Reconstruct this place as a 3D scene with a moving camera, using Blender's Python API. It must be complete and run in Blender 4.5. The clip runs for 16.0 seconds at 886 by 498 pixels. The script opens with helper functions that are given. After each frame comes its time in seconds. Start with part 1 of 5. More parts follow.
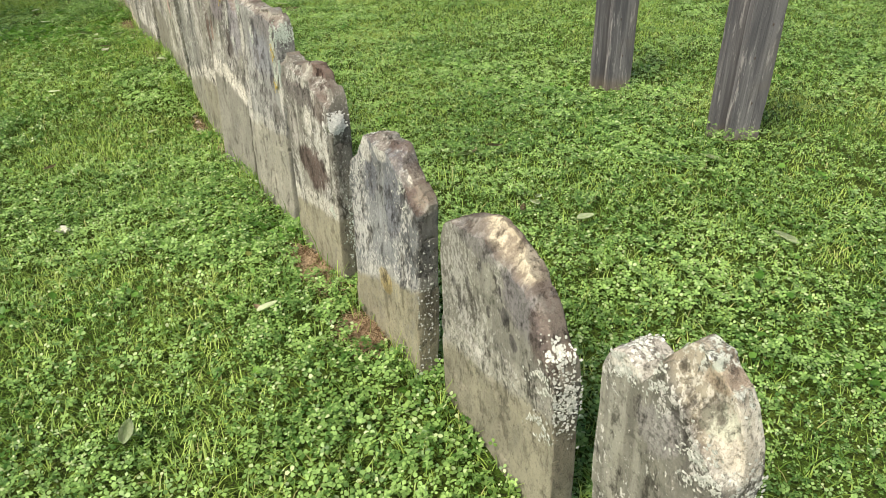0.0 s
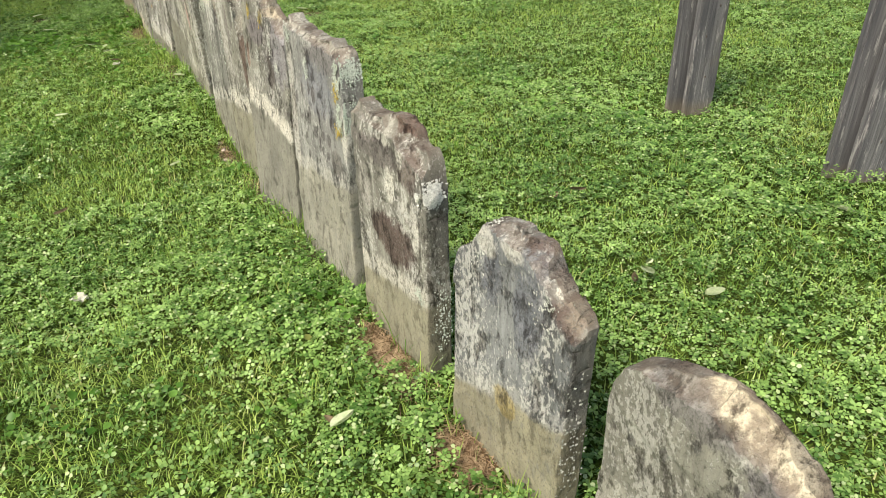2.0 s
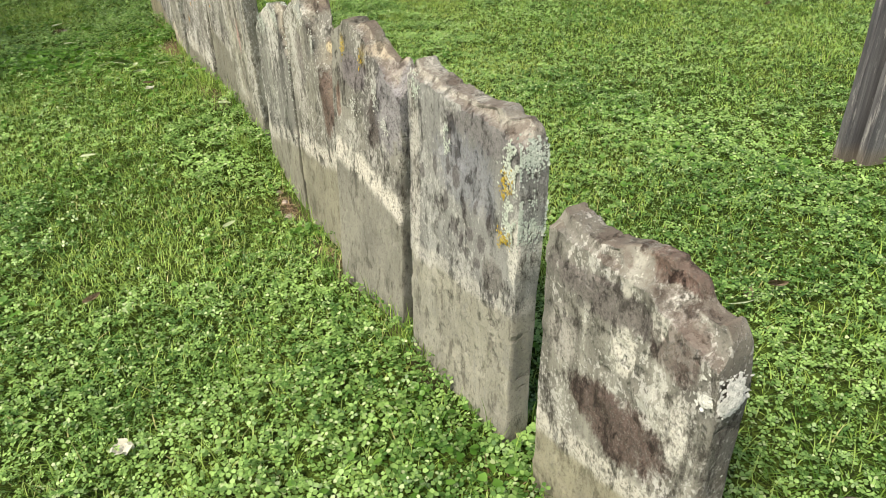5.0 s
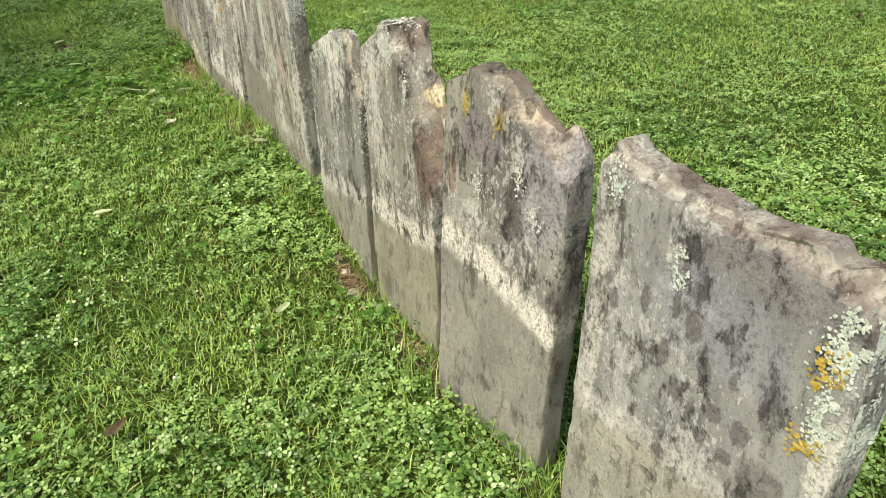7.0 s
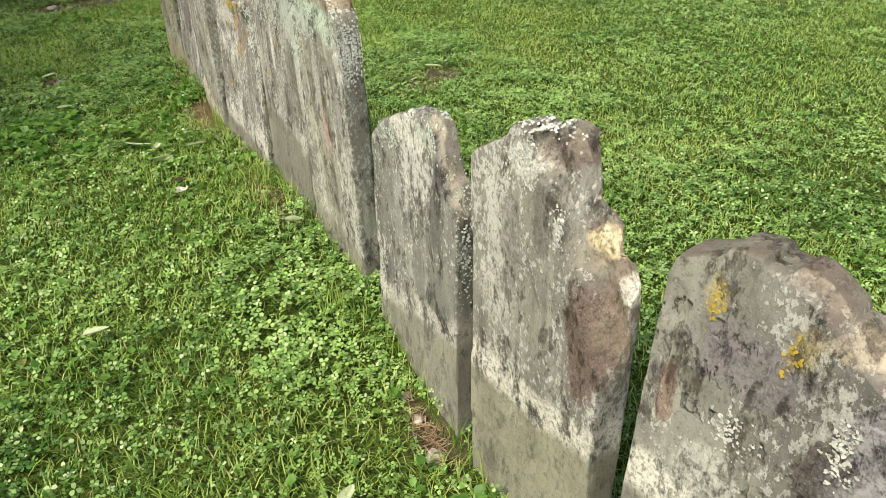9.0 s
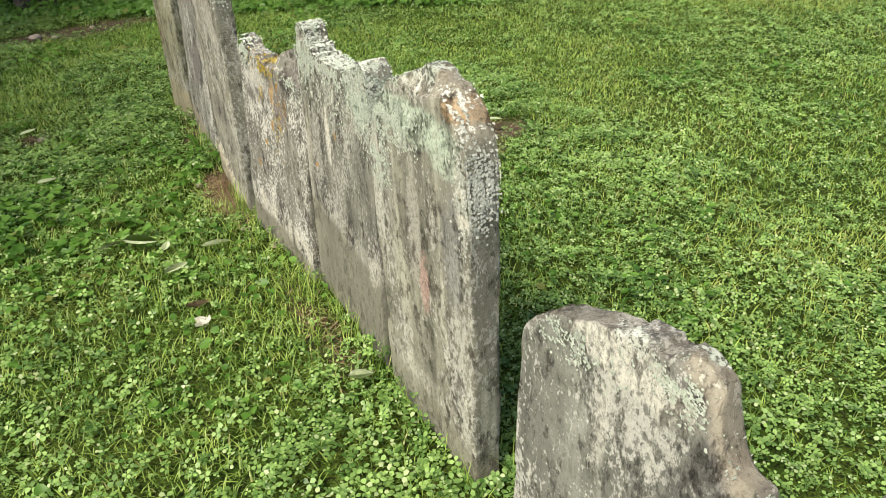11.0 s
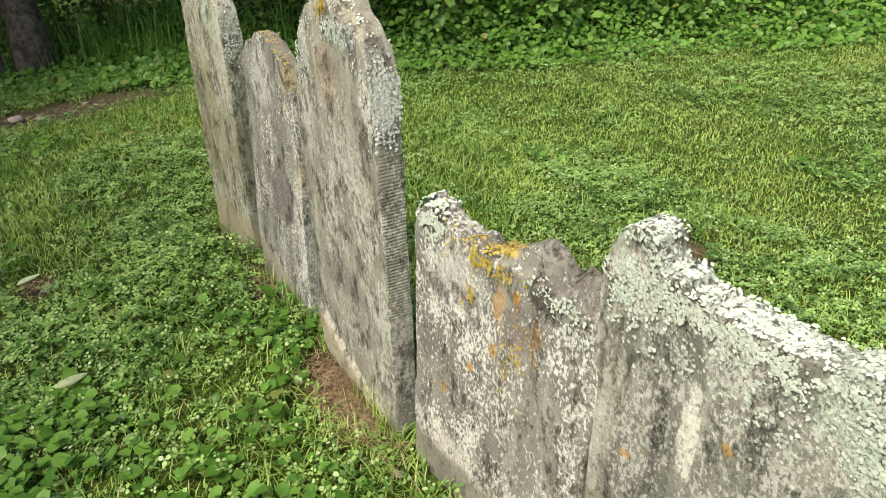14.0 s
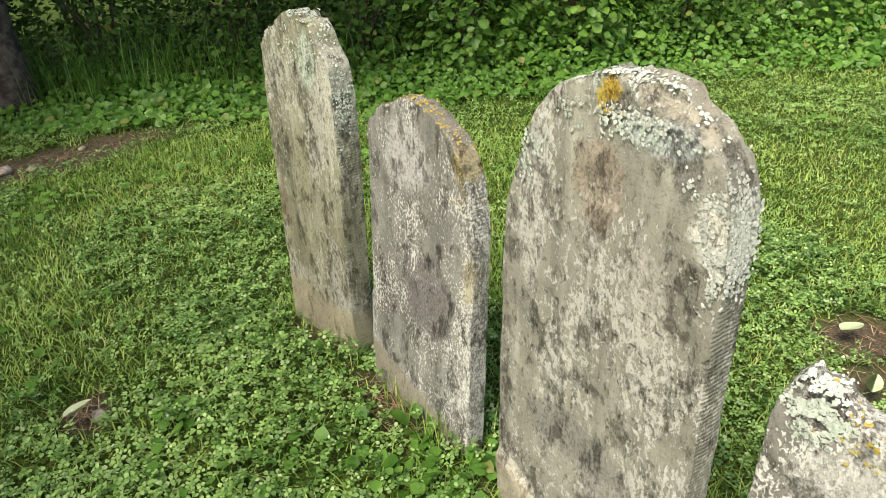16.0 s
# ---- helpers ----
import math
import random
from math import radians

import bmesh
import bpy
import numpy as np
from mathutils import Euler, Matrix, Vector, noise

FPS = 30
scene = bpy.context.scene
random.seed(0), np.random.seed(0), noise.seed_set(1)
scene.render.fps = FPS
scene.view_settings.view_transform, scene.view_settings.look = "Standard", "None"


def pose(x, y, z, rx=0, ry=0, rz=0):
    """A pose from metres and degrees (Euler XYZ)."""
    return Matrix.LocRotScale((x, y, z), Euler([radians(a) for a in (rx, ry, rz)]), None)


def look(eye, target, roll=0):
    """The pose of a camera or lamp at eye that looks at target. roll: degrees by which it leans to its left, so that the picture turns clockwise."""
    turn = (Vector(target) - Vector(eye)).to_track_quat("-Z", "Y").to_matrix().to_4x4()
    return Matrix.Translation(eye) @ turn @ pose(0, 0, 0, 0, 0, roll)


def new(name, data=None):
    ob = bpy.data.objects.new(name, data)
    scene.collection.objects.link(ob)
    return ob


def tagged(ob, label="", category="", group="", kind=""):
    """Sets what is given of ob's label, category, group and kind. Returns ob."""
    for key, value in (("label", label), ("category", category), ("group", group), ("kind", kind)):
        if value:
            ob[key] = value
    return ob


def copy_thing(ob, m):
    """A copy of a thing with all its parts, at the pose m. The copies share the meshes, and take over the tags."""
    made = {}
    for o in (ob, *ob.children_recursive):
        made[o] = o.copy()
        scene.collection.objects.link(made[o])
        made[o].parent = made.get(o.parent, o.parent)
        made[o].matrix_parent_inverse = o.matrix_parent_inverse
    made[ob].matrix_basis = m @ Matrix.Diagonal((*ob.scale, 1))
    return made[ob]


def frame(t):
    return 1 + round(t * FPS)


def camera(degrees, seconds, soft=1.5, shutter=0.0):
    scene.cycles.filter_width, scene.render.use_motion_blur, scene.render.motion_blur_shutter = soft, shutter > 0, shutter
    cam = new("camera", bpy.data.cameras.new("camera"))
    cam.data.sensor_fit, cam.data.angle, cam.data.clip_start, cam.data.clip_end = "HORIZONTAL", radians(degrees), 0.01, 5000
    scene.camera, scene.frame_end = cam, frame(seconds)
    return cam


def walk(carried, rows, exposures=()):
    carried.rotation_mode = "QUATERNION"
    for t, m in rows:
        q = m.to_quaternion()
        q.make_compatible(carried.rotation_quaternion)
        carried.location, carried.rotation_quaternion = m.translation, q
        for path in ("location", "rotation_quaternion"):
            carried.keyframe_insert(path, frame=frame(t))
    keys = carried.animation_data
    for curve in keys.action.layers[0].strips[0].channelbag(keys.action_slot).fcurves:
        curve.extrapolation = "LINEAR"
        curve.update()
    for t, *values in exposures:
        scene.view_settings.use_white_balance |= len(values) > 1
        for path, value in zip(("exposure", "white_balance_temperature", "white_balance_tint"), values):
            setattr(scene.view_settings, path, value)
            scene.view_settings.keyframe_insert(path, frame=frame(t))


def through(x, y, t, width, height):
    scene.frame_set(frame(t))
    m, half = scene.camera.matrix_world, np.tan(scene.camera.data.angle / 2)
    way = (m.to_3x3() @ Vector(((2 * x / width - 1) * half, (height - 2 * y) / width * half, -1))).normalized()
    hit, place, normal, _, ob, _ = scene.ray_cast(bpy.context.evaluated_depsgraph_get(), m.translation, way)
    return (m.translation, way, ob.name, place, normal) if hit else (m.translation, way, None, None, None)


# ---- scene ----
cam = camera(64.1, 16.0, soft=0.8)
METRES, EYE, TILT, LEAN, TURN = 6.8, 1.5, 3.01, 1.17, -29.3
ROWS = [
    (0.0, 0.0, 0.0, 0.0, -0.75, -33.64, 1.13),
    (0.5, -0.0107, 0.0208, -0.001, -0.85, -33.84, 1.13),
    (1.0, -0.0277, 0.0431, 0.0001, -0.88, -34.03, 1.12),
    (1.5, -0.0416, 0.0639, -0.0001, -0.89, -34.15, 1.14),
    (2.0, -0.05, 0.0886, -0.0023, -0.92, -34.33, 1.17),
    (2.5, -0.056, 0.1136, -0.0064, -0.92, -34.41, 1.2),
    (3.0, -0.0653, 0.1341, -0.0094, -0.73, -34.48, 1.23),
    (3.5, -0.0795, 0.1517, -0.011, -0.42, -34.59, 1.25),
    (6.0, -0.15, 0.265, -0.0221, 0.08, -34.71, 1.28),
    (6.5, -0.1669, 0.2887, -0.0248, -0.03, -34.6, 1.32),
    (7.0, -0.1788, 0.323, -0.0318, -0.17, -34.65, 1.34),
    (7.5, -0.1911, 0.356, -0.035, -0.17, -34.59, 1.35),
    (8.0, -0.207, 0.3817, -0.0381, -0.11, -34.54, 1.37),
    (8.5, -0.2191, 0.4102, -0.0387, -0.16, -34.54, 1.36),
    (9.0, -0.2268, 0.4453, -0.0395, -0.33, -34.56, 1.38),
    (11.5, -0.3001, 0.6115, -0.0461, -1.39, -34.24, 1.33),
    (12.0, -0.3227, 0.6395, -0.0475, -1.66, -33.96, 1.34),
    (12.5, -0.3389, 0.6729, -0.0486, -2.02, -33.63, 1.35),
    (13.0, -0.3531, 0.706, -0.0493, -2.93, -32.79, 1.36),
    (13.5, -0.3744, 0.733, -0.0526, -3.61, -32.13, 1.35),
    (14.0, -0.3955, 0.7562, -0.0538, -4.47, -31.93, 1.32),
    (14.5, -0.4118, 0.7856, -0.0537, -5.38, -31.89, 1.33),
    (15.0, -0.4296, 0.8098, -0.0535, -6.05, -31.73, 1.33),
    (15.5, -0.4578, 0.8327, -0.0535, -6.8, -31.59, 1.24),
    (16.0, -0.4826, 0.8575, -0.0547, -8.57, -31.58, 1.13),
]
walk(cam, [(t, pose(0, 0, EYE, TILT, LEAN, TURN) @ pose(METRES * x, METRES * y, METRES * z, 90 + pitch, roll, yaw)) for t, x, y, z, yaw, pitch, roll in ROWS],
     exposures=[(0.0, 0.30, 6900, 8), (9.0, 0.30, 6900, 8), (12.3, 0.26, 6900, 8), (14.0, 0.40, 6900, 8), (16.0, 0.52, 6900, 8)])

# ---- light ----
world = bpy.data.worlds.new("sky")
scene.world = world
world.use_nodes = True
wn = world.node_tree.nodes
sky = wn.new("ShaderNodeTexSky")
sky.sky_type, sky.sun_disc = "NISHITA", False
sky.sun_elevation, sky.sun_rotation = radians(54.5), radians(-110)
sky.air_density, sky.dust_density, sky.ozone_density = 1.0, 4.0, 1.0
world.node_tree.links.new(sky.outputs[0], wn["Background"].inputs[0])
wn["Background"].inputs[1].default_value = 0.15
sun = new("sun", bpy.data.lights.new("sun", "SUN"))
sun.data.energy, sun.data.angle, sun.data.color = 4.0, radians(18), (1.0, 0.95, 0.86)
sun.matrix_world = look((-8.0, -3.0, 12.0), (0, 0, 0))


# ---- helpers of the scene ----
def part(name, data, material, parent=None, label=""):
    """One mesh object from a bmesh or a mesh, under its parent."""
    if isinstance(data, bmesh.types.BMesh):
        me = bpy.data.meshes.new(name)
        data.to_mesh(me)
        data.free()
    else:
        me = data
    ob = new(name, me)
    if material and not me.materials:
        me.materials.append(material)
    if parent:
        ob.parent = parent
    if label:
        tagged(ob, label)
    return ob


def mesh_of(name, verts, faces, smooth=True):
    """A mesh from an array of points and an array of faces with the same number of corners."""
    faces = np.asarray(faces, np.int32)
    me = bpy.data.meshes.new(name)
    me.vertices.add(len(verts))
    me.vertices.foreach_set("co", np.asarray(verts, np.float32).ravel())
    k = faces.shape[1]
    me.loops.add(faces.size)
    me.loops.foreach_set("vertex_index", faces.ravel())
    me.polygons.add(len(faces))
    me.polygons.foreach_set("loop_start", np.arange(len(faces), dtype=np.int32) * k)
    if smooth:
        me.polygons.foreach_set("use_smooth", np.ones(len(faces), bool))
    me.update(calc_edges=True)
    return me


rng = np.random.default_rng(7)
LATTICE = rng.random((64, 64))


def vnoise(x, y):
    """Smooth value noise, 0 to 1."""
    xi, yi = np.floor(x).astype(int), np.floor(y).astype(int)
    fx, fy = x - xi, y - yi
    fx, fy = fx * fx * (3 - 2 * fx), fy * fy * (3 - 2 * fy)
    g = lambda a, b: LATTICE[a % 64, b % 64]
    return (g(xi, yi) * (1 - fx) + g(xi + 1, yi) * fx) * (1 - fy) + (g(xi, yi + 1) * (1 - fx) + g(xi + 1, yi + 1) * fx) * fy


def fbm(x, y, octaves=4):
    total, amp, norm = 0, 1.0, 0
    for k in range(octaves):
        total = total + amp * vnoise(x * 2**k + 13.7 * k, y * 2**k + 5.3 * k)
        norm += amp
        amp *= 0.5
    return total / norm


def step(a, b, x):
    t = np.clip((x - a) / (b - a), 0, 1)
    return t * t * (3 - 2 * t)


BUMPS = [(1.7, 2.1, 0.06, 0.7), (-0.1, 3.5, -0.06, 0.8), (0.45, 4.4, -0.05, 0.7), (0.86, 4.75, -0.08, 0.35), (0.4, 6.9, 0.05, 0.8), (3.1, 8.9, -0.06, 1.2), (0.9, 8.2, 0.05, 0.5), (3.0, 2.4, 0.07, 0.5)]


def height(x, y):
    """The lie of the lawn: nearly level, with low swells."""
    z = 0.03 * (fbm(np.asarray(x) * 0.7 + 3, np.asarray(y) * 0.7 + 9, 3) - 0.5)
    for bx, by, h, r in BUMPS:
        z = z + h * np.exp(-((x - bx) ** 2 + (y - by) ** 2) / (2 * r * r))
    return z


# ---- materials ----
class Nodes:
    """Short names for building a node material."""

    def __init__(self, name, rough=0.8, spec=0.3):
        self.mat = bpy.data.materials.new(name)
        self.mat.use_nodes = True
        self.t = self.mat.node_tree
        self.b = self.t.nodes["Principled BSDF"]
        self.b.inputs["Roughness"].default_value = rough
        self.b.inputs["Specular IOR Level"].default_value = spec
        self.coord = self.t.nodes.new("ShaderNodeTexCoord")
        self.geo = self.t.nodes.new("ShaderNodeNewGeometry")

    def link(self, a, b):
        self.t.links.new(a, b)

    def put(self, value, socket):
        if isinstance(value, bpy.types.NodeSocket):
            self.link(value, socket)
        else:
            socket.default_value = value

    def mapped(self, scale, offset=(0, 0, 0)):
        n = self.t.nodes.new("ShaderNodeMapping")
        self.link(self.coord.outputs["Object"], n.inputs[0])
        n.inputs["Scale"].default_value = scale
        n.inputs["Location"].default_value = offset
        return n.outputs[0]

    def noise(self, scale, detail=5, vec=None, rough=0.6, distort=0.0):
        n = self.t.nodes.new("ShaderNodeTexNoise")
        n.inputs["Scale"].default_value, n.inputs["Detail"].default_value = scale, detail
        n.inputs["Roughness"].default_value, n.inputs["Distortion"].default_value = rough, distort
        self.link(vec or self.coord.outputs["Object"], n.inputs["Vector"])
        return n.outputs[0]

    def cells(self, scale, vec=None, feature="F1", jitter=1.0):
        n = self.t.nodes.new("ShaderNodeTexVoronoi")
        n.feature = feature
        n.inputs["Scale"].default_value, n.inputs["Randomness"].default_value = scale, jitter
        self.link(vec or self.coord.outputs["Object"], n.inputs["Vector"])
        return n.outputs[0]

    def ramp(self, fac, a, b, va=0.0, vb=1.0):
        n = self.t.nodes.new("ShaderNodeMapRange")
        n.interpolation_type = "SMOOTHSTEP"
        self.put(fac, n.inputs[0])
        for i, v in zip((1, 2, 3, 4), (a, b, va, vb)):
            self.put(v, n.inputs[i])
        return n.outputs[0]

    def math(self, op, a, b=0.0):
        n = self.t.nodes.new("ShaderNodeMath")
        n.operation = op
        self.put(a, n.inputs[0])
        self.put(b, n.inputs[1])
        return n.outputs[0]

    def mix(self, fac, a, b, mode="MIX"):
        n = self.t.nodes.new("ShaderNodeMix")
        n.data_type, n.blend_type = "RGBA", mode
        self.put(fac, n.inputs[0])
        self.put((*a, 1) if isinstance(a, tuple) else a, n.inputs[6])
        self.put((*b, 1) if isinstance(b, tuple) else b, n.inputs[7])
        return n.outputs[2]

    def bump(self, h, strength=0.5, dist=0.004):
        n = self.t.nodes.new("ShaderNodeBump")
        n.inputs["Strength"].default_value, n.inputs["Distance"].default_value = strength, dist
        self.link(h, n.inputs["Height"])
        self.link(n.outputs[0], self.b.inputs["Normal"])

    def xyz(self):
        n = self.t.nodes.new("ShaderNodeSeparateXYZ")
        self.link(self.coord.outputs["Object"], n.inputs[0])
        return n.outputs

    def attr(self, name):
        n = self.t.nodes.new("ShaderNodeAttribute")
        n.attribute_name = name
        return n.outputs["Fac"]

    def done(self, colour):
        self.put(colour, self.b.inputs["Base Color"])
        return self.mat


def leaf_material(name, dark, light, patch_scale=1.2, dry_glint=(0.22, 0.19, 0.06), dry_glint_share=0.06, gloss=0.45, through=0.35, spec=0.35, sere=0.0):
    n = Nodes(name, gloss, spec)
    r = n.geo.outputs["Random Per Island"]
    big = n.math("ADD", n.math("MULTIPLY", n.ramp(n.noise(patch_scale, 4), 0.32, 0.68), 0.35), n.math("MULTIPLY", n.ramp(n.noise(patch_scale * 6, 4), 0.34, 0.66), 0.35))
    c = n.mix(n.ramp(n.math("ADD", n.math("MULTIPLY", r, 0.6), big), 0.15, 1.15), dark, light)
    c = n.mix(n.math("MULTIPLY", n.ramp(n.noise(patch_scale * 0.7, 4), 0.50, 0.66), sere), c, (0.40, 0.44, 0.12))
    c = n.mix(n.ramp(r, 1 - dry_glint_share, 1 - dry_glint_share + 0.01), c, dry_glint)
    n.done(c)
    tr = n.t.nodes.new("ShaderNodeBsdfTranslucent")
    n.link(n.mix(0.5, c, (0.20, 0.42, 0.04), "MIX"), tr.inputs[0])
    m = n.t.nodes.new("ShaderNodeMixShader")
    m.inputs[0].default_value = through
    n.link(n.b.outputs[0], m.inputs[1])
    n.link(tr.outputs[0], m.inputs[2])
    n.link(m.outputs[0], n.t.nodes["Material Output"].inputs[0])
    return n.mat


def soil_material():
    n = Nodes("lawn_soil", 0.95, 0.1)
    a = n.noise(3.0, 6)
    b = n.noise(90.0, 4)
    c = n.mix(n.ramp(a, 0.35, 0.65), (0.042, 0.078, 0.011), (0.080, 0.112, 0.020))
    c = n.mix(n.ramp(b, 0.45, 0.62), c, (0.020, 0.026, 0.007))
    c = n.mix(n.math("MULTIPLY", n.attr("bare"), 0.95), c, n.mix(n.ramp(b, 0.35, 0.65), (0.060, 0.044, 0.032), (0.13, 0.10, 0.07)))
    n.bump(n.math("ADD", b, n.noise(25, 4)), 0.9, 0.012)
    return n.done(c)


BROWN, DARK, WHITE, CREAM, SKY_TINT = (0.095, 0.066, 0.058), (0.072, 0.068, 0.067), (0.58, 0.56, 0.50), (0.46, 0.41, 0.31), (0.17, 0.18, 0.22)
RUST, PINK, YELLOW, ORANGE, SAGE, GREY = (0.20, 0.105, 0.075), (0.38, 0.25, 0.22), (0.46, 0.35, 0.06), (0.42, 0.22, 0.04), (0.42, 0.49, 0.40), (0.24, 0.23, 0.22)


def stone_material(name, light, dark, clean, streak=0.5, film=0.3, speck=0.4, rough_bump=0.85, line=(0.12, 0.12), width=0.5, marks=(),
                   rows=None, sawn=0.0, seed=0.0, flank=0.3, top=0.6, crust=0.0, grain=80, band=0.6, wide=0.05, washed=0.8, letter=(20, 60, 26)):
    """Weathered sandstone: rain runs, torn dark film, drifts of pale specks, a cleaner foot, and marks (along, up, half widths, colour, strength)."""
    light, dark, clean = (tuple(k * f for k, f in zip(rgb, (0.82, 0.83, 0.79))) for rgb in (light, dark, tuple(1.15 * k for k in clean)))
    n = Nodes(name, 0.9, 0.2)
    off = (seed, seed * 1.7, seed * 0.6)
    p = n.mapped((1, 1, 1), off)
    x, u, v = n.xyz()
    big = n.noise(2.6, 4, p, 0.6)
    mid = n.noise(13, 6, p, 0.68)
    fine = n.noise(110, 4, p, 0.7)
    runs = n.noise(2.6, 4, n.mapped((6, 6, 0.45), off), 0.6)
    grit = n.noise(240, 2, p, 0.7)
    torn = n.noise(17, 7, n.mapped((1, 1, 0.55), off), 0.72)
    ragged = n.noise(48, 7, n.mapped((1, 1, 0.5), off), 0.75)
    c = n.mix(n.ramp(n.math("ADD", n.math("MULTIPLY", big, 0.7), n.math("MULTIPLY", mid, 0.3)), 0.38, 0.62), dark, light)
    c = n.mix(n.math("MULTIPLY", n.ramp(runs, 0.50, 0.66), streak), c, tuple(min(1, k * 1.45 + 0.05) for k in light))
    c = n.mix(n.math("MULTIPLY", n.ramp(runs, 0.47, 0.34), streak), c, tuple(k * 0.55 for k in dark))
    # dark film of algae, torn at its edges
    film_mask = n.math("MULTIPLY", n.ramp(n.math("ADD", n.noise(3.0, 4, n.mapped((1, 1, 0.5), (seed * 2.1, 3, seed)), 0.6), n.math("MULTIPLY", n.math("SUBTRACT", torn, 0.5), 0.35)), 0.50, 0.58), film)
    c = n.mix(film_mask, c, (0.085, 0.080, 0.078))
    # drifts of small pale specks
    drift = n.noise(5.5, 5, n.mapped((1, 1, 0.45), (seed, seed, 7)), 0.68)
    sp = n.math("ADD", n.noise(grain, 4, n.mapped((1, 1, 0.7), off), 0.72), n.math("MULTIPLY", n.math("SUBTRACT", drift, 0.5), 0.9))
    spots = n.ramp(sp, 0.525, 0.57)
    # cleaner foot under a ragged line, with a pale band above it
    edge = n.math("ADD", n.math("ADD", line[0], n.math("MULTIPLY", u, (line[1] - line[0]) / width)), n.math("ADD", n.math("MULTIPLY", n.math("SUBTRACT", torn, 0.5), 0.05), n.math("MULTIPLY", n.math("SUBTRACT", big, 0.5), 0.14)))
    above = n.math("SUBTRACT", v, edge)
    foot = n.math("MULTIPLY", n.ramp(above, 0.016, -0.016), washed)
    c = n.mix(n.math("MULTIPLY", spots, n.math("MULTIPLY", n.math("SUBTRACT", 1.0, n.math("MULTIPLY", foot, 0.85)), speck)), c, n.mix(n.ramp(fine, 0.4, 0.6), (0.46, 0.45, 0.41), (0.72, 0.71, 0.66)))
    foot_c = n.mix(n.ramp(n.noise(5, 4, n.mapped((1, 1, 0.7), off)), 0.35, 0.65), tuple(k * 1.22 for k in clean), tuple(k * 0.82 for k in clean))
    c = n.mix(foot, c, n.mix(n.math("MULTIPLY", n.ramp(torn, 0.56, 0.64), 0.4), foot_c, dark))
    rim = n.math("MULTIPLY", n.ramp(n.math("ABSOLUTE", n.math("SUBTRACT", above, wide * 0.55)), wide, wide * 0.4), n.ramp(n.math("ADD", n.math("MULTIPLY", torn, 0.55), n.math("MULTIPLY", ragged, 0.45)), 0.45, 0.52))
    c = n.mix(n.math("MULTIPLY", rim, band), c, n.mix(n.ramp(fine, 0.45, 0.62), (0.60, 0.57, 0.50), (0.38, 0.36, 0.31)))
    # inscription worn to rows of dark pits
    pits = None
    if rows:
        v0, v1, pitch, amount = rows
        across = n.math("SINE", n.math("MULTIPLY", v, 2 * math.pi / pitch))
        pits = n.math("MULTIPLY", n.ramp(across, 0.0, 0.5), n.ramp(n.noise(1.0, 4, n.mapped(letter, off), 0.6), 0.54, 0.60))
        pits = n.math("MULTIPLY", pits, n.math("MULTIPLY", n.ramp(v, v0 - 0.03, v0 + 0.03), n.ramp(v, v1 + 0.03, v1 - 0.03)))
        pits = n.math("MULTIPLY", pits, n.ramp(n.noise(9, 4, p), 0.44, 0.58))
        c = n.mix(n.math("MULTIPLY", pits, amount), c, (0.060, 0.056, 0.054))
    for mu, mv, ru, rv, colour, strength in marks:
        du = n.math("DIVIDE", n.math("SUBTRACT", u, mu), ru)
        dv = n.math("DIVIDE", n.math("SUBTRACT", v, mv), rv)
        d = n.math("ADD", n.math("ADD", n.math("MULTIPLY", du, du), n.math("MULTIPLY", dv, dv)), n.math("ADD", n.math("MULTIPLY", torn if ru > 0.035 else ragged, 3.6), n.math("MULTIPLY", ragged, 1.6)))
        c = n.mix(n.math("MULTIPLY", n.ramp(d, 3.9, 3.15), strength), c, n.mix(n.ramp(fine, 0.42, 0.62), tuple(min(1, k * 1.15) for k in colour), tuple(k * 0.72 for k in colour)))
    c = n.mix(n.math("MULTIPLY", n.attr("fresh"), 0.9), c, n.mix(n.ramp(mid, 0.4, 0.6), (0.52, 0.46, 0.34), (0.38, 0.32, 0.23)))
    c = n.mix(n.math("MULTIPLY", n.ramp(fine, 0.53, 0.66), 0.5), c, tuple(k * 0.45 for k in dark))
    c = n.mix(n.math("MULTIPLY", n.ramp(grit, 0.56, 0.70), 0.3), c, tuple(min(1, k * 1.5) for k in light))
    # olive-brown stain on the flanks, which also paints in their shade
    grime_shade = n.math("MULTIPLY", n.attr("flank"), n.ramp(n.noise(5, 5, n.mapped((1, 1, 0.4), (seed, 1, 1)), 0.7), 0.34, 0.56))
    c = n.mix(n.math("MULTIPLY", grime_shade, flank), c, (0.105, 0.092, 0.070))
    chipped = n.math("SUBTRACT", 1.0, n.math("MULTIPLY", foot, 0.5))
    c = n.mix(chipped, c, n.mix(n.ramp(n.math("ADD", n.math("MULTIPLY", torn, 0.6), n.math("MULTIPLY", ragged, 0.4)), 0.40, 0.50), (0.40, 0.39, 0.375), (1.10, 1.11, 1.09)), "MULTIPLY")
    # soot and old moss on what faces the sky
    up = n.t.nodes.new("ShaderNodeSeparateXYZ")
    n.link(n.geo.outputs["Normal"], up.inputs[0])
    sooty = n.math("MULTIPLY", n.ramp(up.outputs[2], 0.45, 0.75), n.ramp(n.noise(13, 5, p, 0.7), 0.40, 0.54))
    c = n.mix(n.math("MULTIPLY", sooty, top), c, n.mix(fine, (0.070, 0.050, 0.040), (0.150, 0.116, 0.092)))
    scales = n.noise(85, 5, p, 0.72)
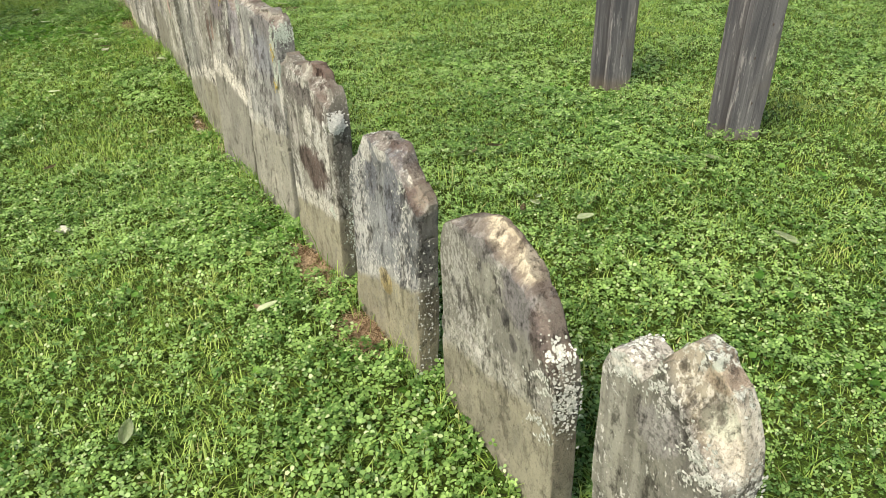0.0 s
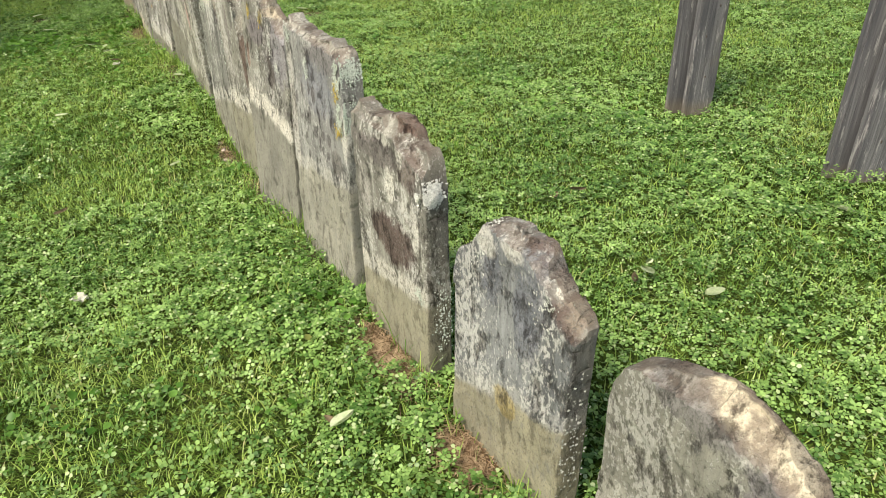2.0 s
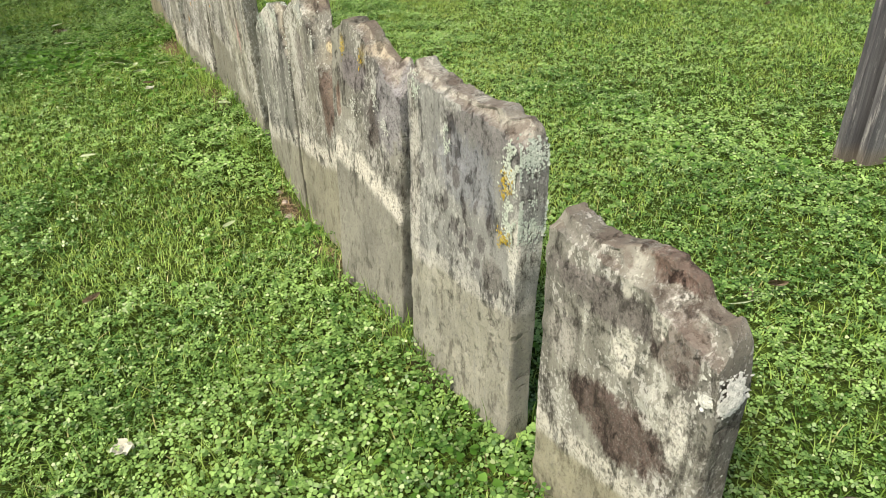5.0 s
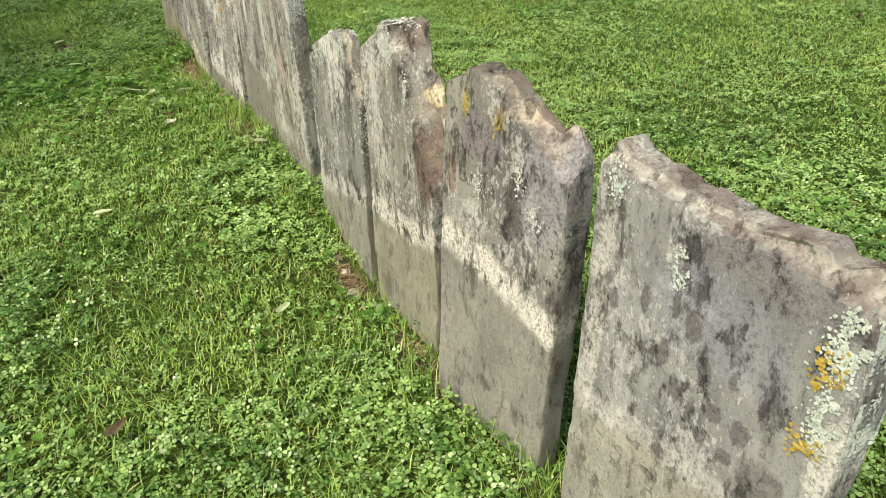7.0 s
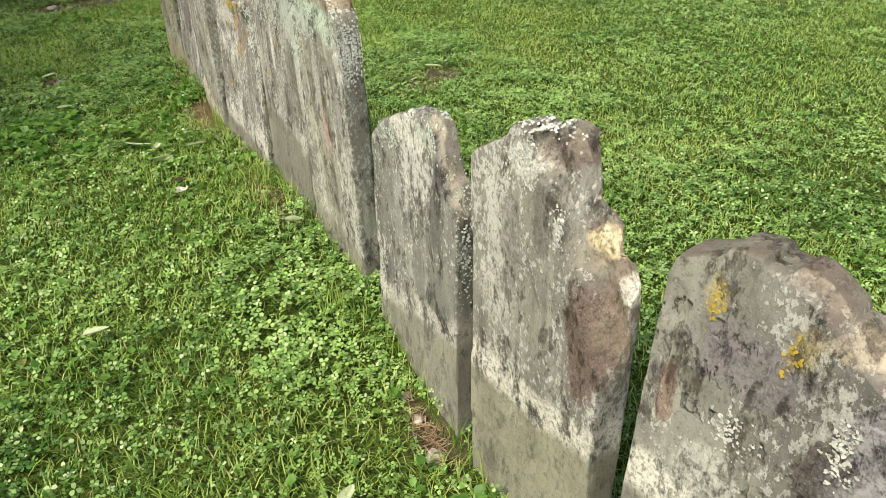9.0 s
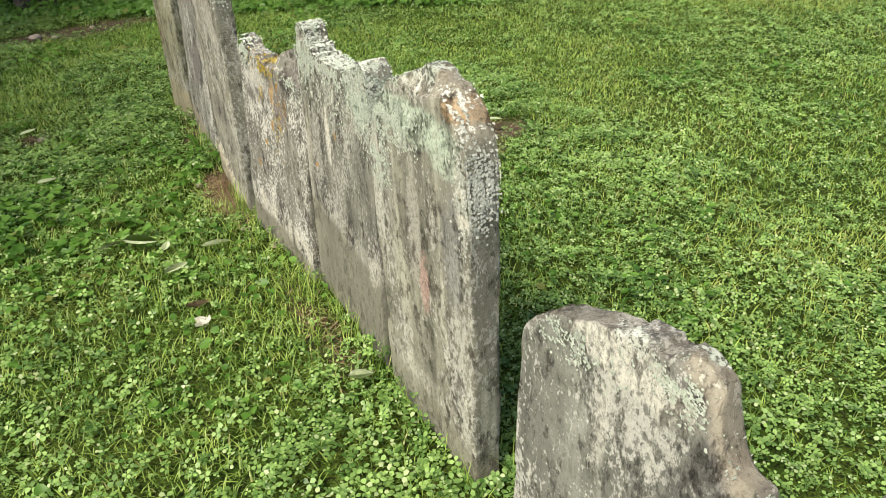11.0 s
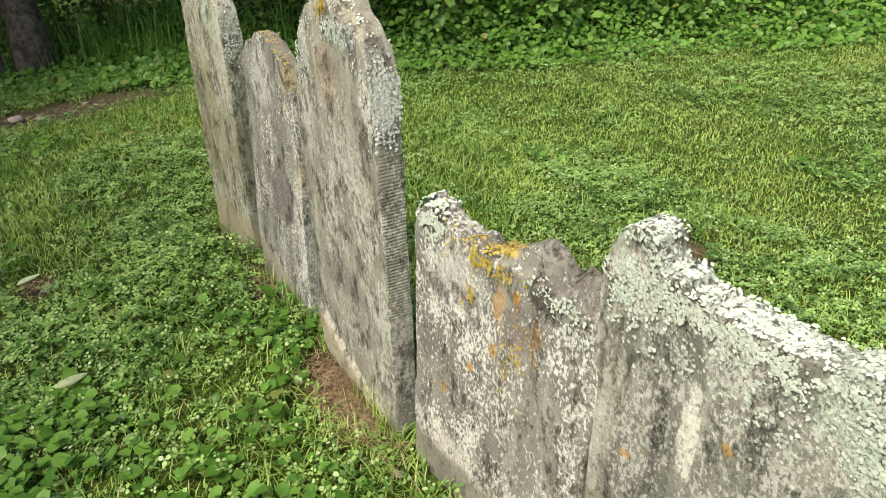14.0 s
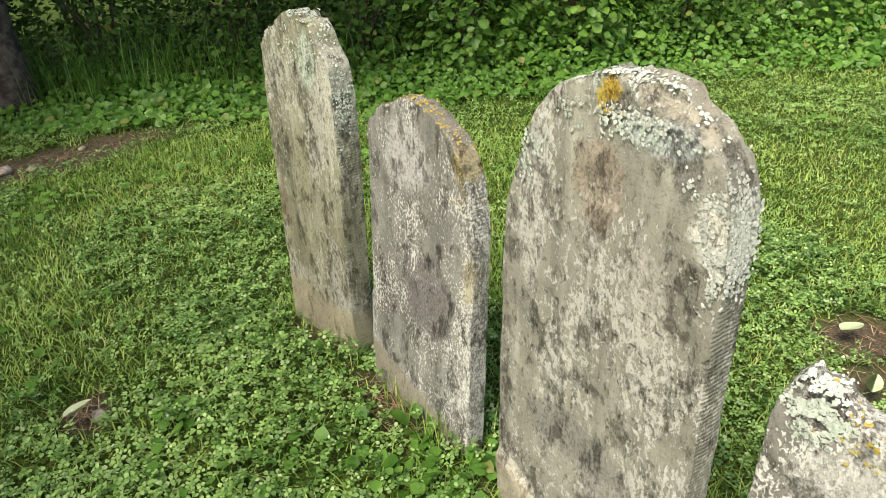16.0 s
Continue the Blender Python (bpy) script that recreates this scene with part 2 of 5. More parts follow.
    if crust:
        # a skin of lichen over the head of the stone
        head = n.math("ADD", n.math("SUBTRACT", v, crust), n.math("ADD", n.math("MULTIPLY", n.math("SUBTRACT", drift, 0.5), 0.5), n.math("MULTIPLY", n.math("SUBTRACT", torn, 0.5), 0.40)))
        crust_c = n.mix(n.ramp(scales, 0.44, 0.52), (0.075, 0.078, 0.064), n.mix(n.ramp(mid, 0.4, 0.6), (0.36, 0.41, 0.33), (0.60, 0.62, 0.55)))
        c = n.mix(n.math("MULTIPLY", n.ramp(head, -0.008, 0.02), 0.85), c, crust_c)
    n.put(c, n.b.inputs["Base Color"])
    mid = n.math("ADD", mid, n.math("MULTIPLY", scales, 0.6 if crust else 0.2))
    h = n.math("ADD", n.math("MULTIPLY", mid, 0.5), n.math("MULTIPLY", n.math("ADD", n.math("ADD", fine, grit), ragged), 0.2))
    h = n.math("ADD", h, n.math("MULTIPLY", spots, 0.2))
    h = n.math("ADD", h, n.math("MULTIPLY", n.math("MULTIPLY", n.ramp(torn, 0.38, 0.46), chipped), 0.45))
    if pits is not None:
        h = n.math("SUBTRACT", h, n.math("MULTIPLY", pits, 0.9))
    if sawn:
        tool = n.math("SINE", n.math("ADD", n.math("MULTIPLY", v, 2 * math.pi / 0.009), n.math("MULTIPLY", mid, 2.0)))
        comb = n.math("MULTIPLY", tool, n.math("MULTIPLY", n.attr("flank"), n.ramp(v, 0.95, 0.75)))
        h = n.math("ADD", h, n.math("MULTIPLY", comb, sawn * 0.13))
    n.bump(h, rough_bump, 0.007)
    return n.mat


def lichen_material(name, a, b):
    n = Nodes(name, 0.95, 0.1)
    r = n.geo.outputs["Random Per Island"]
    c = n.mix(r, a, b)
    c = n.mix(n.ramp(n.noise(160, 3), 0.54, 0.7), c, tuple(k * 0.6 for k in a))
    n.bump(n.noise(220, 3), 0.6, 0.002)
    return n.done(c)


def wood_material():
    n = Nodes("weathered_wood", 0.85, 0.2)
    grain = n.noise(4, 5, n.mapped((8, 8, 0.5)), 0.6, 1.0)
    fine = n.noise(16, 3, n.mapped((10, 10, 0.25)), 0.6)
    blot = n.noise(2.2, 4)
    c = n.mix(n.ramp(grain, 0.28, 0.74), (0.070, 0.070, 0.075), (0.165, 0.162, 0.165))
    c = n.mix(n.math("MULTIPLY", n.ramp(fine, 0.60, 0.70), 0.5), c, (0.045, 0.042, 0.040))
    c = n.mix(n.math("MULTIPLY", n.ramp(n.noise(5, 5, n.mapped((6, 6, 0.8), (3, 1, 7)), 0.7), 0.56, 0.64), 0.6), c, (0.38, 0.37, 0.355))
    c = n.mix(n.math("MULTIPLY", n.ramp(blot, 0.5, 0.65), 0.5), c, (0.145, 0.130, 0.110))
    z = n.xyz()[2]
    c = n.mix(n.math("MULTIPLY", n.ramp(n.math("ADD", z, n.math("MULTIPLY", blot, 0.12)), 0.15, 0.06), 0.5), c, (0.20, 0.16, 0.11))
    n.bump(n.math("ADD", grain, n.math("MULTIPLY", fine, 0.6)), 0.7, 0.006)
    return n.done(c)


def plain(name, a, b, scale=20, rough=0.9, bump=0.4, dist=0.004):
    n = Nodes(name, rough, 0.15)
    k = n.noise(scale, 5)
    n.bump(k, bump, dist)
    return n.done(n.mix(n.ramp(k, 0.35, 0.65), a, b))


M_SOIL = soil_material()
# bright light end and random pale leaves paint the sky's glints on clover
M_CLOVER = leaf_material("clover_leaf", (0.044, 0.120, 0.018), (0.365, 0.560, 0.165), 1.1, (0.46, 0.56, 0.28), 0.07, 0.42, 0.28, 0.4)
M_GRASS = leaf_material("grass_blade", (0.066, 0.158, 0.014), (0.410, 0.550, 0.125), 0.8, (0.46, 0.44, 0.19), 0.05, through=0.30, sere=0.5)
M_WEED = leaf_material("weed_leaf", (0.052, 0.142, 0.016), (0.165, 0.325, 0.055), 2.0, (0.2, 0.22, 0.06), 0.03)
# leaf colour lowered to put the wood's shade into it
M_BUSH_SHADED = leaf_material("shaded_bush_leaf", (0.024, 0.062, 0.010), (0.085, 0.165, 0.028), 1.2, (0.12, 0.14, 0.03), 0.03, 0.6, 0.12, 0.12)
M_VINE = leaf_material("vine_leaf", (0.060, 0.150, 0.020), (0.190, 0.340, 0.060), 1.2, (0.18, 0.24, 0.05), 0.03, through=0.3)
M_STRAW = leaf_material("dry_straw", (0.16, 0.105, 0.065), (0.46, 0.35, 0.22), 9, (0.12, 0.07, 0.04), 0.2, 0.7, 0.1, 0.1)
M_LICHEN = lichen_material("grey_lichen", (0.38, 0.44, 0.36), (0.58, 0.62, 0.54))
M_LICHEN_PALE = lichen_material("pale_lichen", (0.34, 0.36, 0.31), (0.60, 0.61, 0.55))
M_LICHEN_YELLOW = lichen_material("yellow_lichen", (0.34, 0.24, 0.03), (0.48, 0.38, 0.10))
M_ROSETTE = lichen_material("rosette_lichen", (0.46, 0.47, 0.43), (0.72, 0.72, 0.67))
M_WOOD = wood_material()
M_BARK = plain("bark", (0.045, 0.036, 0.030), (0.13, 0.11, 0.095), 14, 0.95, 1.0, 0.03)
M_TWIG = plain("twig", (0.07, 0.055, 0.035), (0.15, 0.12, 0.075), 40)
M_PALE_LEAF = leaf_material("pale_fallen_leaf", (0.44, 0.53, 0.29), (0.66, 0.70, 0.48), 30, (0.5, 0.5, 0.35), 0.0, 0.6, 0.15)
M_BROWN_LEAF = leaf_material("brown_fallen_leaf", (0.10, 0.07, 0.045), (0.26, 0.19, 0.11), 30, (0.2, 0.15, 0.1), 0.0, 0.7, 0.1)
M_PETAL = leaf_material("white_petal", (0.40, 0.38, 0.30), (0.62, 0.60, 0.50), 30, (0.5, 0.45, 0.35), 0.1, 0.6, 0.2)
M_PEBBLE = plain("pebble", (0.24, 0.19, 0.155), (0.46, 0.40, 0.34), 40)


# ---- the lawn ----
# bare places: x, y, half widths, strength
BARE = [(0.71, 1.90, 0.06, 0.12, 1.0), (0.72, 2.45, 0.06, 0.19, 1.0), (0.82, 7.45, 0.10, 0.28, 1.0), (0.55, 11.55, 0.75, 0.22, 1.0), (0.10, 8.84, 0.09, 0.10, 1.0),
        (2.38, 7.46, 0.16, 0.13, 1.0), (2.10, 7.28, 0.14, 0.11, 0.9), (0.80, 4.78, 0.05, 0.16, 0.9), (0.86, 8.15, 0.07, 0.25, 0.8), (0.80, 6.25, 0.06, 0.35, 0.5),
        (0.78, 3.35, 0.05, 0.25, 0.5), (0.90, 8.75, 0.08, 0.2, 0.7), (0.78, 4.1, 0.06, 0.3, 0.5)]


def bare(x, y):
    """How bare the earth is: 1 in the bald places."""
    wob = 0.5 * (fbm(x * 9, y * 9, 3) - 0.5)
    out = np.zeros_like(x)
    for bx, by, rx, ry, s in BARE:
        d = np.sqrt(((x - bx) / rx) ** 2 + ((y - by) / ry) ** 2) + wob * 2
        out = np.maximum(out, s * step(1.25, 0.7, d))
    return out


def build_ground():
    """One sheet: fine near the walk, coarse out to the horizon."""
    def axis(lo, hi, cell):
        inner = np.arange(lo, hi, cell)
        far = 1.5 ** np.arange(1, 15)
        return np.concatenate([(lo - far)[::-1], inner, hi + far])
    xs, ys = axis(-2.0, 8.0, 0.05), axis(-1.0, 14.0, 0.05)
    X, Y = np.meshgrid(xs, ys, indexing="ij")
    Z = height(X, Y) - 0.030 - 0.012 * bare(X, Y) + 0.012 * (fbm(X * 14, Y * 14, 3) - 0.5)
    nx, ny = X.shape
    i = np.arange(nx * ny).reshape(nx, ny)
    f = np.stack([i[:-1, :-1], i[1:, :-1], i[1:, 1:], i[:-1, 1:]], -1).reshape(-1, 4)
    me = mesh_of("ground", np.stack([X, Y, Z], -1).reshape(-1, 3), f)
    me.attributes.new("bare", "FLOAT", "POINT").data.foreach_set("value", bare(X, Y).ravel().astype(np.float32))
    ob = part("ground", me, M_SOIL)
    tagged(ob, "mown lawn earth with thatch and bald brown patches", "ground", kind="structure")


build_ground()

# ---- gravestones ----
# foot (x, y, z) of the front's near corner, turn, width, thickness, lean back, outline (along the row, up) from the near to the far end
STONES = []


def stone(foot, turn, width, thick, lean, outline, material, label, chips=(), ledge=None, rough=0.005):
    """A slab with its own worn outline, rounded arrises, flaked faces and broken places."""
    ou, ov = np.array(outline).T
    lip = 0.004
    ease = lambda k: np.concatenate([[0, 0.25, 0.6], np.linspace(1, k - 1, k - 1), [k - 0.6, k - 0.25, k]]) / k
    su = ease(84)
    sv = np.concatenate([np.linspace(0, 0.80, 70), np.linspace(0.808, 1, 30)])
    seed = foot[1] * 3.1

    def top(u):
        t = np.interp(u, ou, ov)
        t = 0.25 * np.interp(u - 0.004, ou, ov) + 0.5 * t + 0.25 * np.interp(u + 0.004, ou, ov)
        return t + rough * 1.6 * (fbm(u * 28 + seed, u * 0 + seed, 4) - 0.5) + rough * 1.3 * (step(0.46, 0.5, vnoise(u * 33 + seed, u * 0 + 7)) - 0.5)

    def face(inset):
        """Grid of the outline, drawn in by inset: along, up."""
        U = (inset + su * (width - 2 * inset))[:, None] + 0 * sv[None]
        T = top(U[:, 0])[:, None] - inset
        V = -0.22 + sv[None] * (T + 0.22)
        side = 0.010 * (fbm(V * 7 + seed, V * 0 + 3, 3) - 0.5)
        U = U + side * np.where(U < width / 2, 1, -1) * np.abs(2 * U / width - 1)
        return U, V

    U, V = face(lip)
    flake = 0.0035 * (fbm(U * 5 + seed, V * 4, 4) - 0.5) + 0.0045 * step(0.50, 0.53, fbm(U * 7 + seed * 2, V * 5 + 3, 4)) + 0.0022 * (fbm(U * 45, V * 45 + seed, 3) - 0.5)
    X = flake
    fresh = np.zeros_like(X)
    for (pu, pv), (nu, nv), depth, bright, reach, *span in chips:
        # a piece broken away beyond a line through (pu, pv) that faces (nu, nv)
        d = (U - pu) * nu + (V - pv) * nv + 0.035 * (fbm(U * 12 + seed, V * 12, 4) - 0.5)
        if span:
            d = np.minimum(d, span[0] - np.abs(U - pu))
        on = step(0.0, 0.006, d)
        X = X + on * (depth * 1.5 * (0.3 + 0.7 * np.clip(d / reach, 0, 1)) + 0.006 * (fbm(U * 30, V * 30, 3) - 0.5) + 0.006 * step(0.48, 0.52, fbm(U * 14 + 3, V * 14, 2)))
        fresh = np.maximum(fresh, bright * on * step(0.33, 0.42, fbm(U * 8 + 5, V * 8 + seed, 3)))
    if ledge:
        # a skin that has scaled off above a slanting line
        v0, v1, depth = ledge
        d = v0 + (v1 - v0) * U / width - V + 0.025 * (fbm(U * 9 + seed, V * 9, 4) - 0.5)
        on = step(-0.002, 0.008, d)
        X = X - on * depth
        fresh = np.maximum(fresh, 0.45 * on * step(0.06, 0.0, d))
    nu_, nv_ = X.shape
    front = np.stack([X + lean * V, U, V], -1)
    back = np.stack([thick - 0.6 * flake + lean * V, U, V], -1)
    Uf, Vf = face(0.0)
    ring = lambda A: np.concatenate([A[0, :-1], A[:-1, -1], A[-1, ::-1]])
    loops, frs = [ring(front)], [ring(fresh)]
    across = np.array([0.05, 0.16, 0.38, 0.62, 0.84, 0.95])
    lo = ring(front)[:, 0]
    hi = ring(back)[:, 0]
    fu, fv = ring(Uf), ring(Vf)
    iu, iv = ring(U), ring(V)
    for k, a in enumerate(across):
        w = 1.0 if 0 < k < len(across) - 1 else 0.75
        uu, vv = iu + (fu - iu) * w, iv + (fv - iv) * w
        wob = 0.006 * (fbm(vv * 16 + a * 3 + seed, uu * 16 + a * 5, 4) - 0.5) * w
        uu = uu + np.where(uu < width / 2, -1, 1) * wob * (vv < np.interp(uu, ou, ov) - 0.03)
        vv = vv + wob * (vv > 0.3)
        loops.append(np.stack([lo + (hi - lo) * a, uu, vv], -1))
        frs.append(ring(fresh) * (1 - a) ** 0.3)
    loops.append(ring(back))
    frs.append(ring(fresh) * 0)
    n_f, n_r = nu_ * nv_, len(loops[0])
    verts = np.concatenate([front.reshape(-1, 3), back.reshape(-1, 3)] + loops[1:-1])
    idx = np.arange(n_f).reshape(nu_, nv_)
    rid = [ring(idx)] + [2 * n_f + k * n_r + np.arange(n_r) for k in range(len(loops) - 2)] + [ring(idx) + n_f]
    quads = [np.stack([idx[:-1, :-1], idx[:-1, 1:], idx[1:, 1:], idx[1:, :-1]], -1).reshape(-1, 4)]
    quads.append(quads[0][:, ::-1] + n_f)
    for a, b in zip(rid[:-1], rid[1:]):
        quads.append(np.stack([a[:-1], b[:-1], b[1:], a[1:]], -1))
    flank = np.concatenate([np.zeros(2 * n_f)] + [np.ones(n_r)] * (len(loops) - 2))
    me = mesh_of("gravestone", verts, np.concatenate(quads))
    me.set_sharp_from_angle(angle=radians(30))
    me.attributes.new("fresh", "FLOAT", "POINT").data.foreach_set("value", np.concatenate([fresh.ravel(), fresh.ravel() * 0] + frs[1:-1]).astype(np.float32))
    me.attributes.new("flank", "FLOAT", "POINT").data.foreach_set("value", flank.astype(np.float32))
    ob = part("gravestone", me, material)
    ob.matrix_world = pose(*foot, 0, 0, turn)
    tagged(ob, label, "gravestone", "row of gravestones")
    STONES.append((foot, turn, width, thick))
    return dict(ob=ob, top=top, width=width, thick=thick, lean=lean)


S1 = stone((0.706, 0.436, 0.02), -2.5, 0.305, 0.085, 0.0,
           [(0, 0.60), (0.012, 0.66), (0.03, 0.70), (0.06, 0.745), (0.10, 0.775), (0.14, 0.78), (0.165, 0.745), (0.185, 0.69), (0.20, 0.665), (0.215, 0.69), (0.25, 0.705), (0.285, 0.685), (0.305, 0.63)],
           stone_material("stone_scalloped", (0.270, 0.262, 0.225), (0.150, 0.142, 0.126), (0.240, 0.225, 0.180), crust=0.80, film=0.3, speck=0.7, line=(0.1, 0.1), seed=1.0, width=0.305, flank=0.2, top=0.4, marks=[(0.245, 0.685, 0.05, 0.035, WHITE, 0.8), (0.08, 0.76, 0.04, 0.035, (0.26, 0.19, 0.14), 0.8), (0.02, 0.66, 0.05, 0.08, WHITE, 0.7), (0.15, 0.60, 0.05, 0.06, GREY, 0.7), (0.06, 0.68, 0.03, 0.03, SAGE, 0.7)]),
           "small scalloped grey gravestone crusted with pale lichen", chips=[((0.09, 0.66), (-0.75, 0.65), 0.02, 0.5, 0.05)])
S2 = stone((0.749, 0.904, 0.0), -4.0, 0.575, 0.075, 0.0,
           [(0, 0.44), (0.012, 0.505), (0.05, 0.53), (0.09, 0.60), (0.15, 0.655), (0.21, 0.69), (0.28, 0.705), (0.36, 0.695), (0.46, 0.655), (0.53, 0.61), (0.56, 0.56), (0.575, 0.48)],
           stone_material("stone_arched", (0.280, 0.272, 0.235), (0.185, 0.176, 0.158), (0.262, 0.240, 0.180), streak=0.3, film=0.3, speck=0.35, line=(0.36, 0.19), width=0.575, band=0.25, wide=0.07, rows=(0.2, 0.45, 0.045, 0.25), seed=2.0, flank=0.55, marks=[(0.12, 0.60, 0.12, 0.10, (0.155, 0.145, 0.15), 0.85), (0.36, 0.655, 0.13, 0.05, (0.15, 0.14, 0.14), 0.7), (0.22, 0.505, 0.022, 0.028, DARK, 0.9), (0.18, 0.452, 0.018, 0.022, DARK, 0.85), (0.33, 0.585, 0.012, 0.018, DARK, 0.7), (0.49, 0.453, 0.014, 0.018, DARK, 0.7), (0.40, 0.50, 0.011, 0.016, DARK, 0.6), (0.30, 0.47, 0.010, 0.015, DARK, 0.6), (0.03, 0.62, 0.03, 0.06, BROWN, 0.8), (0.06, 0.55, 0.05, 0.10, BROWN, 0.7)]),
           "grey arched gravestone with its rim broken to pale stone", chips=[((0.26, 0.655), (-0.22, 0.975), 0.032, 1.0, 0.04, 0.14), ((0.40, 0.650), (0.2, 0.98), 0.022, 0.2, 0.03, 0.08), ((0.07, 0.53), (-0.8, 0.6), 0.02, 0.1, 0.03)])
S3 = stone((0.754, 1.578, 0.0), 0.0, 0.485, 0.075, 0.045,
           [(0, 0.585), (0.015, 0.61), (0.05, 0.628), (0.09, 0.65), (0.115, 0.67), (0.135, 0.70), (0.155, 0.722), (0.25, 0.718), (0.35, 0.692), (0.375, 0.65), (0.41, 0.61), (0.46, 0.57), (0.485, 0.50)],
           stone_material("stone_slate_grey", (0.232, 0.238, 0.250), (0.128, 0.132, 0.142), (0.285, 0.255, 0.172), streak=0.55, film=0.45, speck=0.5, line=(0.31, 0.15), width=0.485, wide=0.04, band=0.2, rows=(0.30, 0.62, 0.06, 0.6), seed=3.0, flank=0.55, marks=[(0.16, 0.56, 0.06, 0.16, (0.105, 0.110, 0.130), 0.75), (0.31, 0.60, 0.04, 0.12, (0.12, 0.125, 0.145), 0.65), (0.03, 0.62, 0.05, 0.05, BROWN, 0.85), (0.15, 0.72, 0.06, 0.02, BROWN, 0.8), (0.08, 0.655, 0.014, 0.022, WHITE, 0.9), (0.23, 0.68, 0.05, 0.025, WHITE, 0.55), (0.33, 0.66, 0.04, 0.04, WHITE, 0.6), (0.23, 0.24, 0.06, 0.04, (0.34, 0.26, 0.09), 0.6)]),
           "bluish grey gravestone with broken shoulders and a buff foot", chips=[((0.10, 0.645), (-0.6, 0.8), 0.022, 0.25, 0.03), ((0.25, 0.695), (0.0, 1.0), 0.02, 0.2, 0.02)], rough=0.008)
S4 = stone((0.776, 2.238, 0.01), 0.7, 0.475, 0.085, 0.025,
           [(0, 0.60), (0.012, 0.70), (0.04, 0.735), (0.075, 0.735), (0.10, 0.745), (0.125, 0.78), (0.18, 0.787), (0.26, 0.772), (0.32, 0.755), (0.39, 0.748), (0.42, 0.765), (0.455, 0.768), (0.475, 0.72)],
           stone_material("stone_brown_heart", (0.290, 0.280, 0.250), (0.165, 0.155, 0.142), (0.265, 0.245, 0.178), streak=0.55, film=0.3, speck=0.5, line=(0.245, 0.173), width=0.475, band=0.65, wide=0.055, seed=4.0, rows=(0.5, 0.72, 0.06, 0.5), flank=0.55, marks=[(0.215, 0.385, 0.14, 0.085, (0.085, 0.060, 0.052), 0.95), (0.30, 0.66, 0.16, 0.045, (0.12, 0.105, 0.10), 0.8), (0.22, 0.575, 0.03, 0.06, WHITE, 0.7), (0.07, 0.48, 0.028, 0.09, WHITE, 0.65), (0.40, 0.50, 0.05, 0.08, (0.36, 0.34, 0.31), 0.6), (0.10, 0.66, 0.06, 0.07, BROWN, 0.7), (0.12, 0.775, 0.12, 0.03, (0.11, 0.068, 0.056), 0.9), (0.15, 0.69, 0.02, 0.045, WHITE, 0.7)]),
           "brown and grey gravestone with scrolled shoulders and dark heart", chips=[((0.10, 0.70), (-0.35, 0.93), 0.016, 0.05, 0.03), ((0.20, 0.735), (0.0, 1.0), 0.012, 0.05, 0.03)], rough=0.007)
# the bluish mark on the upper face paints daylight's cool tint
S5 = stone((0.793, 2.872, -0.01), 0.3, 0.56, 0.08, 0.055,
           [(0, 0.70), (0.008, 0.84), (0.03, 0.88), (0.07, 0.893), (0.10, 0.885), (0.125, 0.90), (0.16, 0.893), (0.22, 0.882), (0.31, 0.882), (0.41, 0.888), (0.47, 0.898), (0.505, 0.905), (0.53, 0.924), (0.55, 0.915), (0.56, 0.86)],
           stone_material("stone_pale_blue", (0.315, 0.312, 0.305), (0.215, 0.212, 0.212), (0.320, 0.300, 0.235), streak=0.35, film=0.15, speck=0.35, line=(0.40, 0.31), width=0.56, washed=0.55, band=0.35, wide=0.04, seed=5.0, rows=(0.14, 0.40, 0.045, 0.30), letter=(16, 34, 24), marks=[(0.17, 0.83, 0.17, 0.045, (0.15, 0.14, 0.14), 0.75), (0.25, 0.70, 0.16, 0.10, SKY_TINT, 0.45), (0.525, 0.55, 0.03, 0.30, (0.40, 0.385, 0.345), 0.8), (0.10, 0.47, 0.05, 0.05, (0.12, 0.11, 0.10), 0.75), (0.015, 0.58, 0.028, 0.08, WHITE, 0.6)] + [(a, b, 0.016 + 0.006 * math.sin(a * 91), 0.026 + 0.010 * math.sin(b * 77), (0.095, 0.085, 0.085), 0.8) for a, b in ((0.331, 0.777), (0.286, 0.67), (0.21, 0.536), (0.123, 0.601), (0.341, 0.583), (0.483, 0.615), (0.245, 0.60), (0.19, 0.62), (0.30, 0.52), (0.26, 0.50), (0.40, 0.66), (0.155, 0.535), (0.39, 0.56), (0.33, 0.69), (0.23, 0.47), (0.17, 0.47))]),
           "broad pale blue-grey gravestone with pitted worn inscription", chips=[((0.3, 0.868), (-0.05, 1.0), 0.014, 0.3, 0.02), ((0.06, 0.86), (-0.5, 0.85), 0.012, 0.05, 0.02)])
